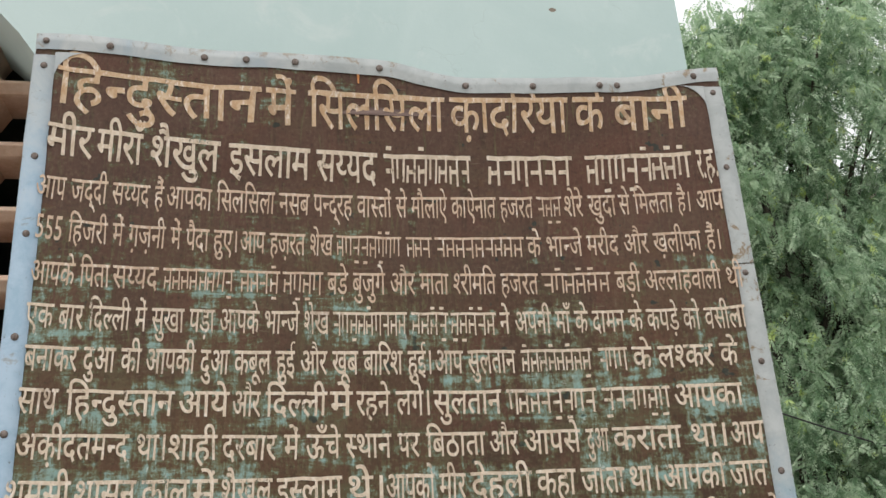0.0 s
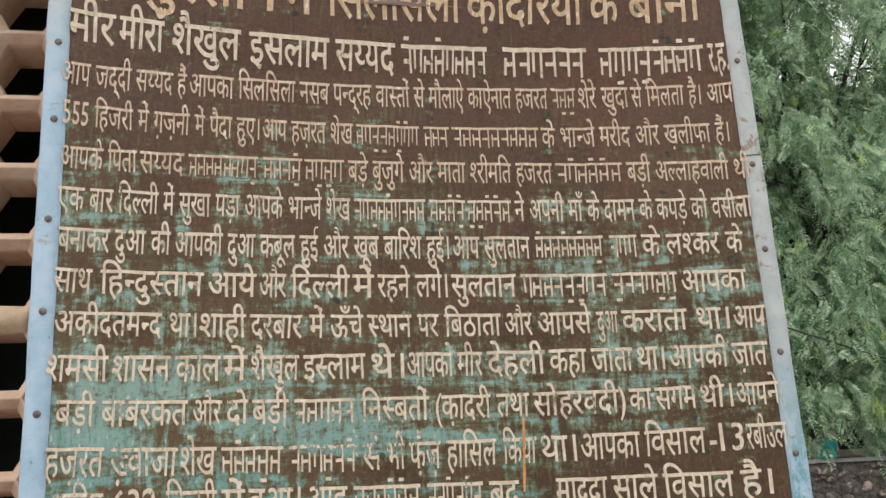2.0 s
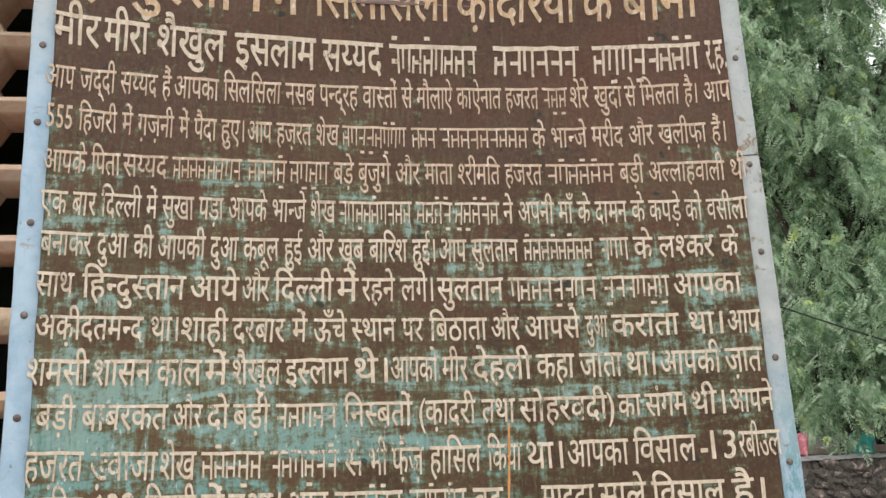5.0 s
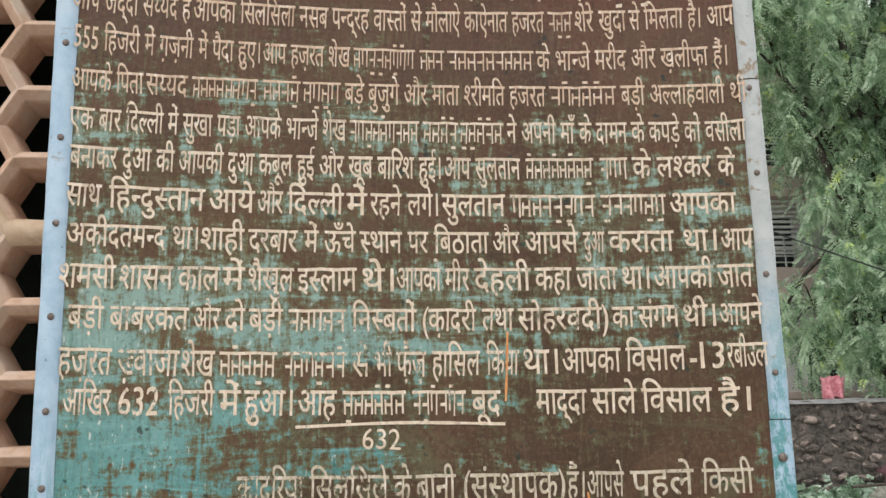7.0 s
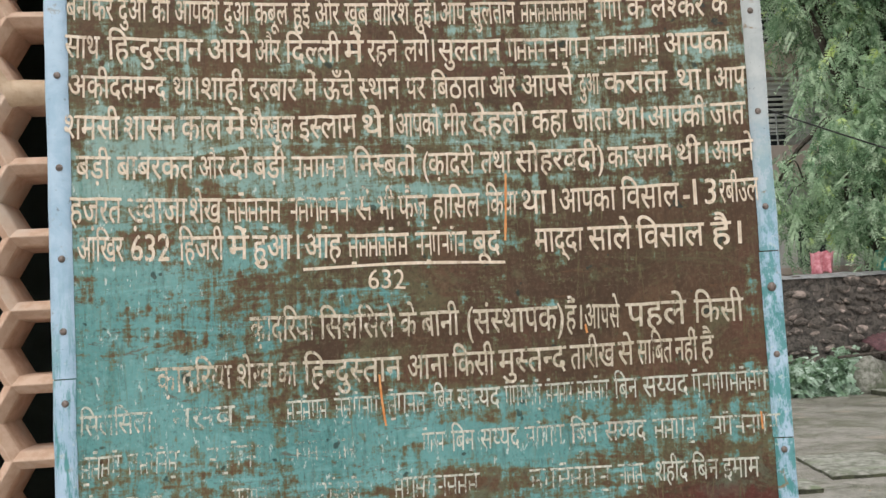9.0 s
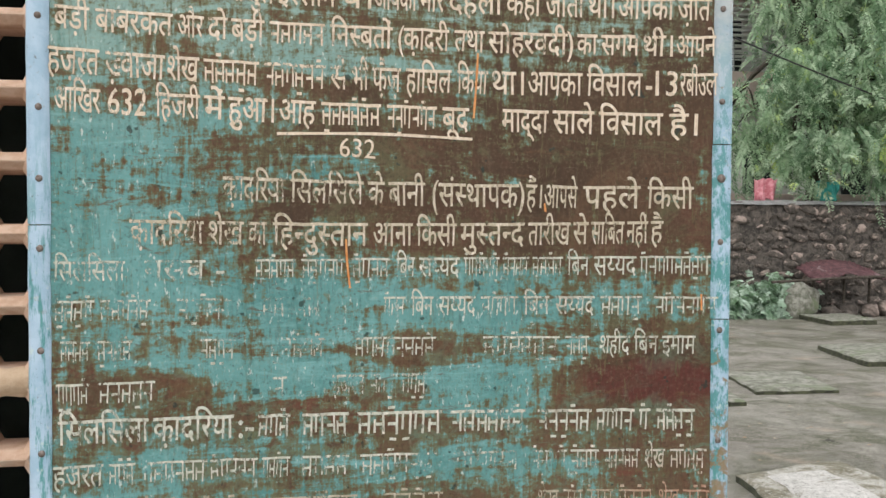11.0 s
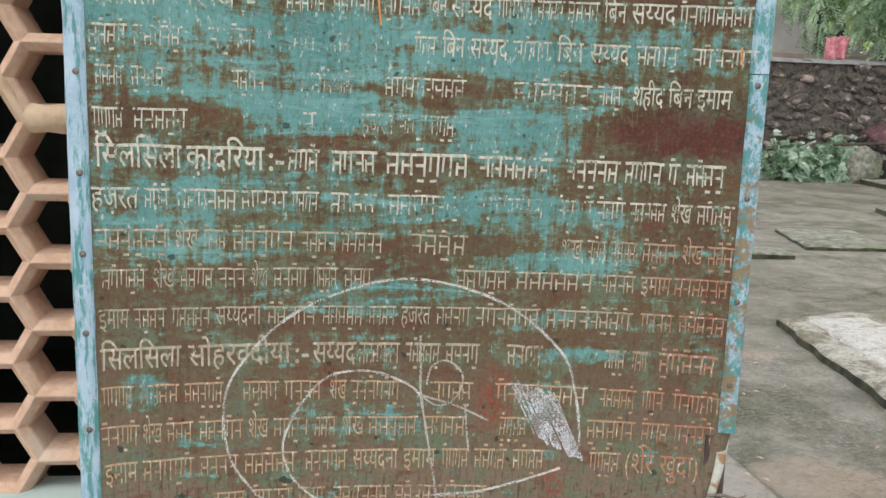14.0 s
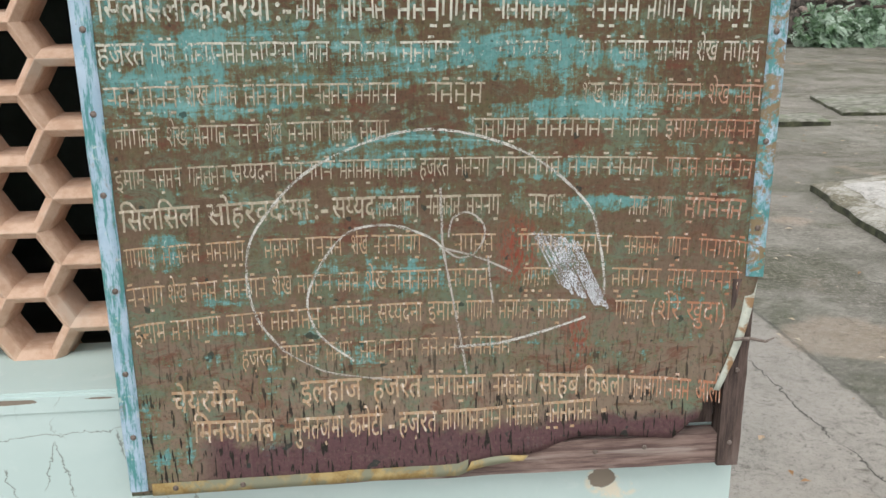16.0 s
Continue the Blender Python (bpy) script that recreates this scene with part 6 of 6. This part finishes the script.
for k in range(11):
    bld_box("shutter_slat", 13.0, 15.2, -1.00, -0.95, 7.75 + k * 0.17, 7.84 + k * 0.17, slat_white)
for x in (13.6, 17.2, 21.0):
    unit = bld_box("cooler", x, x + 0.9, -0.75, -0.02, 5.45, 6.20, grille_metal, None, "grey window cooler unit")
    for k in range(5):
        bld_box("louvre", x + 0.06, x + 0.84, -0.785, -0.755, 5.52 + k * 0.13, 5.58 + k * 0.13, slat_white, unit)
    door = bld_box("door", x + 1.3, x + 2.3, -0.05, 0.04, 3.42, 5.45, dark_glass)
for k in range(6):
    bld_box("roof_parapet", 12.4 + k * 2.9, 12.4 + k * 2.9 + 2.84, -1.1, -0.95, 15.56, 16.3, facade_white)

# overhead cables
def cable(a, b, sag, r, label):
    pts = []
    for k in range(25):
        s = k / 24
        p = Vector(a).lerp(Vector(b), s)
        p.z -= sag * 4 * s * (1 - s)
        pts.append(p)
    v2, f2 = tube(pts, [r] * 25, 5)
    return tagged(new("overhead_cable", raw_mesh("overhead_cable", v2, f2, cable_black, True)), label, "cable")


cable((8.2, 19.7, 7.9), (21.0, 19.2, 3.6), 0.25, 0.022, "black cable slung across the yard")


# dry leaves and grit lying on the yard floor
rl = random.Random(11)
lv, lf = [], []
for _ in range(260):
    x, y = rl.uniform(0.9, 5.5), rl.uniform(0.3, 8.5)
    s, w = rl.uniform(0.008, 0.028), rl.uniform(0, 6.28)
    a, b = Vector((math.cos(w), math.sin(w), 0)) * s, Vector((-math.sin(w), math.cos(w), 0)) * s * rl.uniform(0.3, 0.6)
    p = Vector((x, y, 0.016))
    i = len(lv)
    lv += [p - a, p + b + Vector((0, 0, 0.006)), p + a, p - b + Vector((0, 0, 0.006))]
    lf.append((i, i + 1, i + 2, i + 3))
litter = new("leaf_litter", raw_mesh("leaf_litter", lv, lf, speckled("dry_leaf_litter", (0.30, 0.16, 0.07), (0.55, 0.48, 0.38), 3, 0.8)))
tagged(litter, "scattered dry leaves and bits on the yard floor", "litter", kind="stuff")
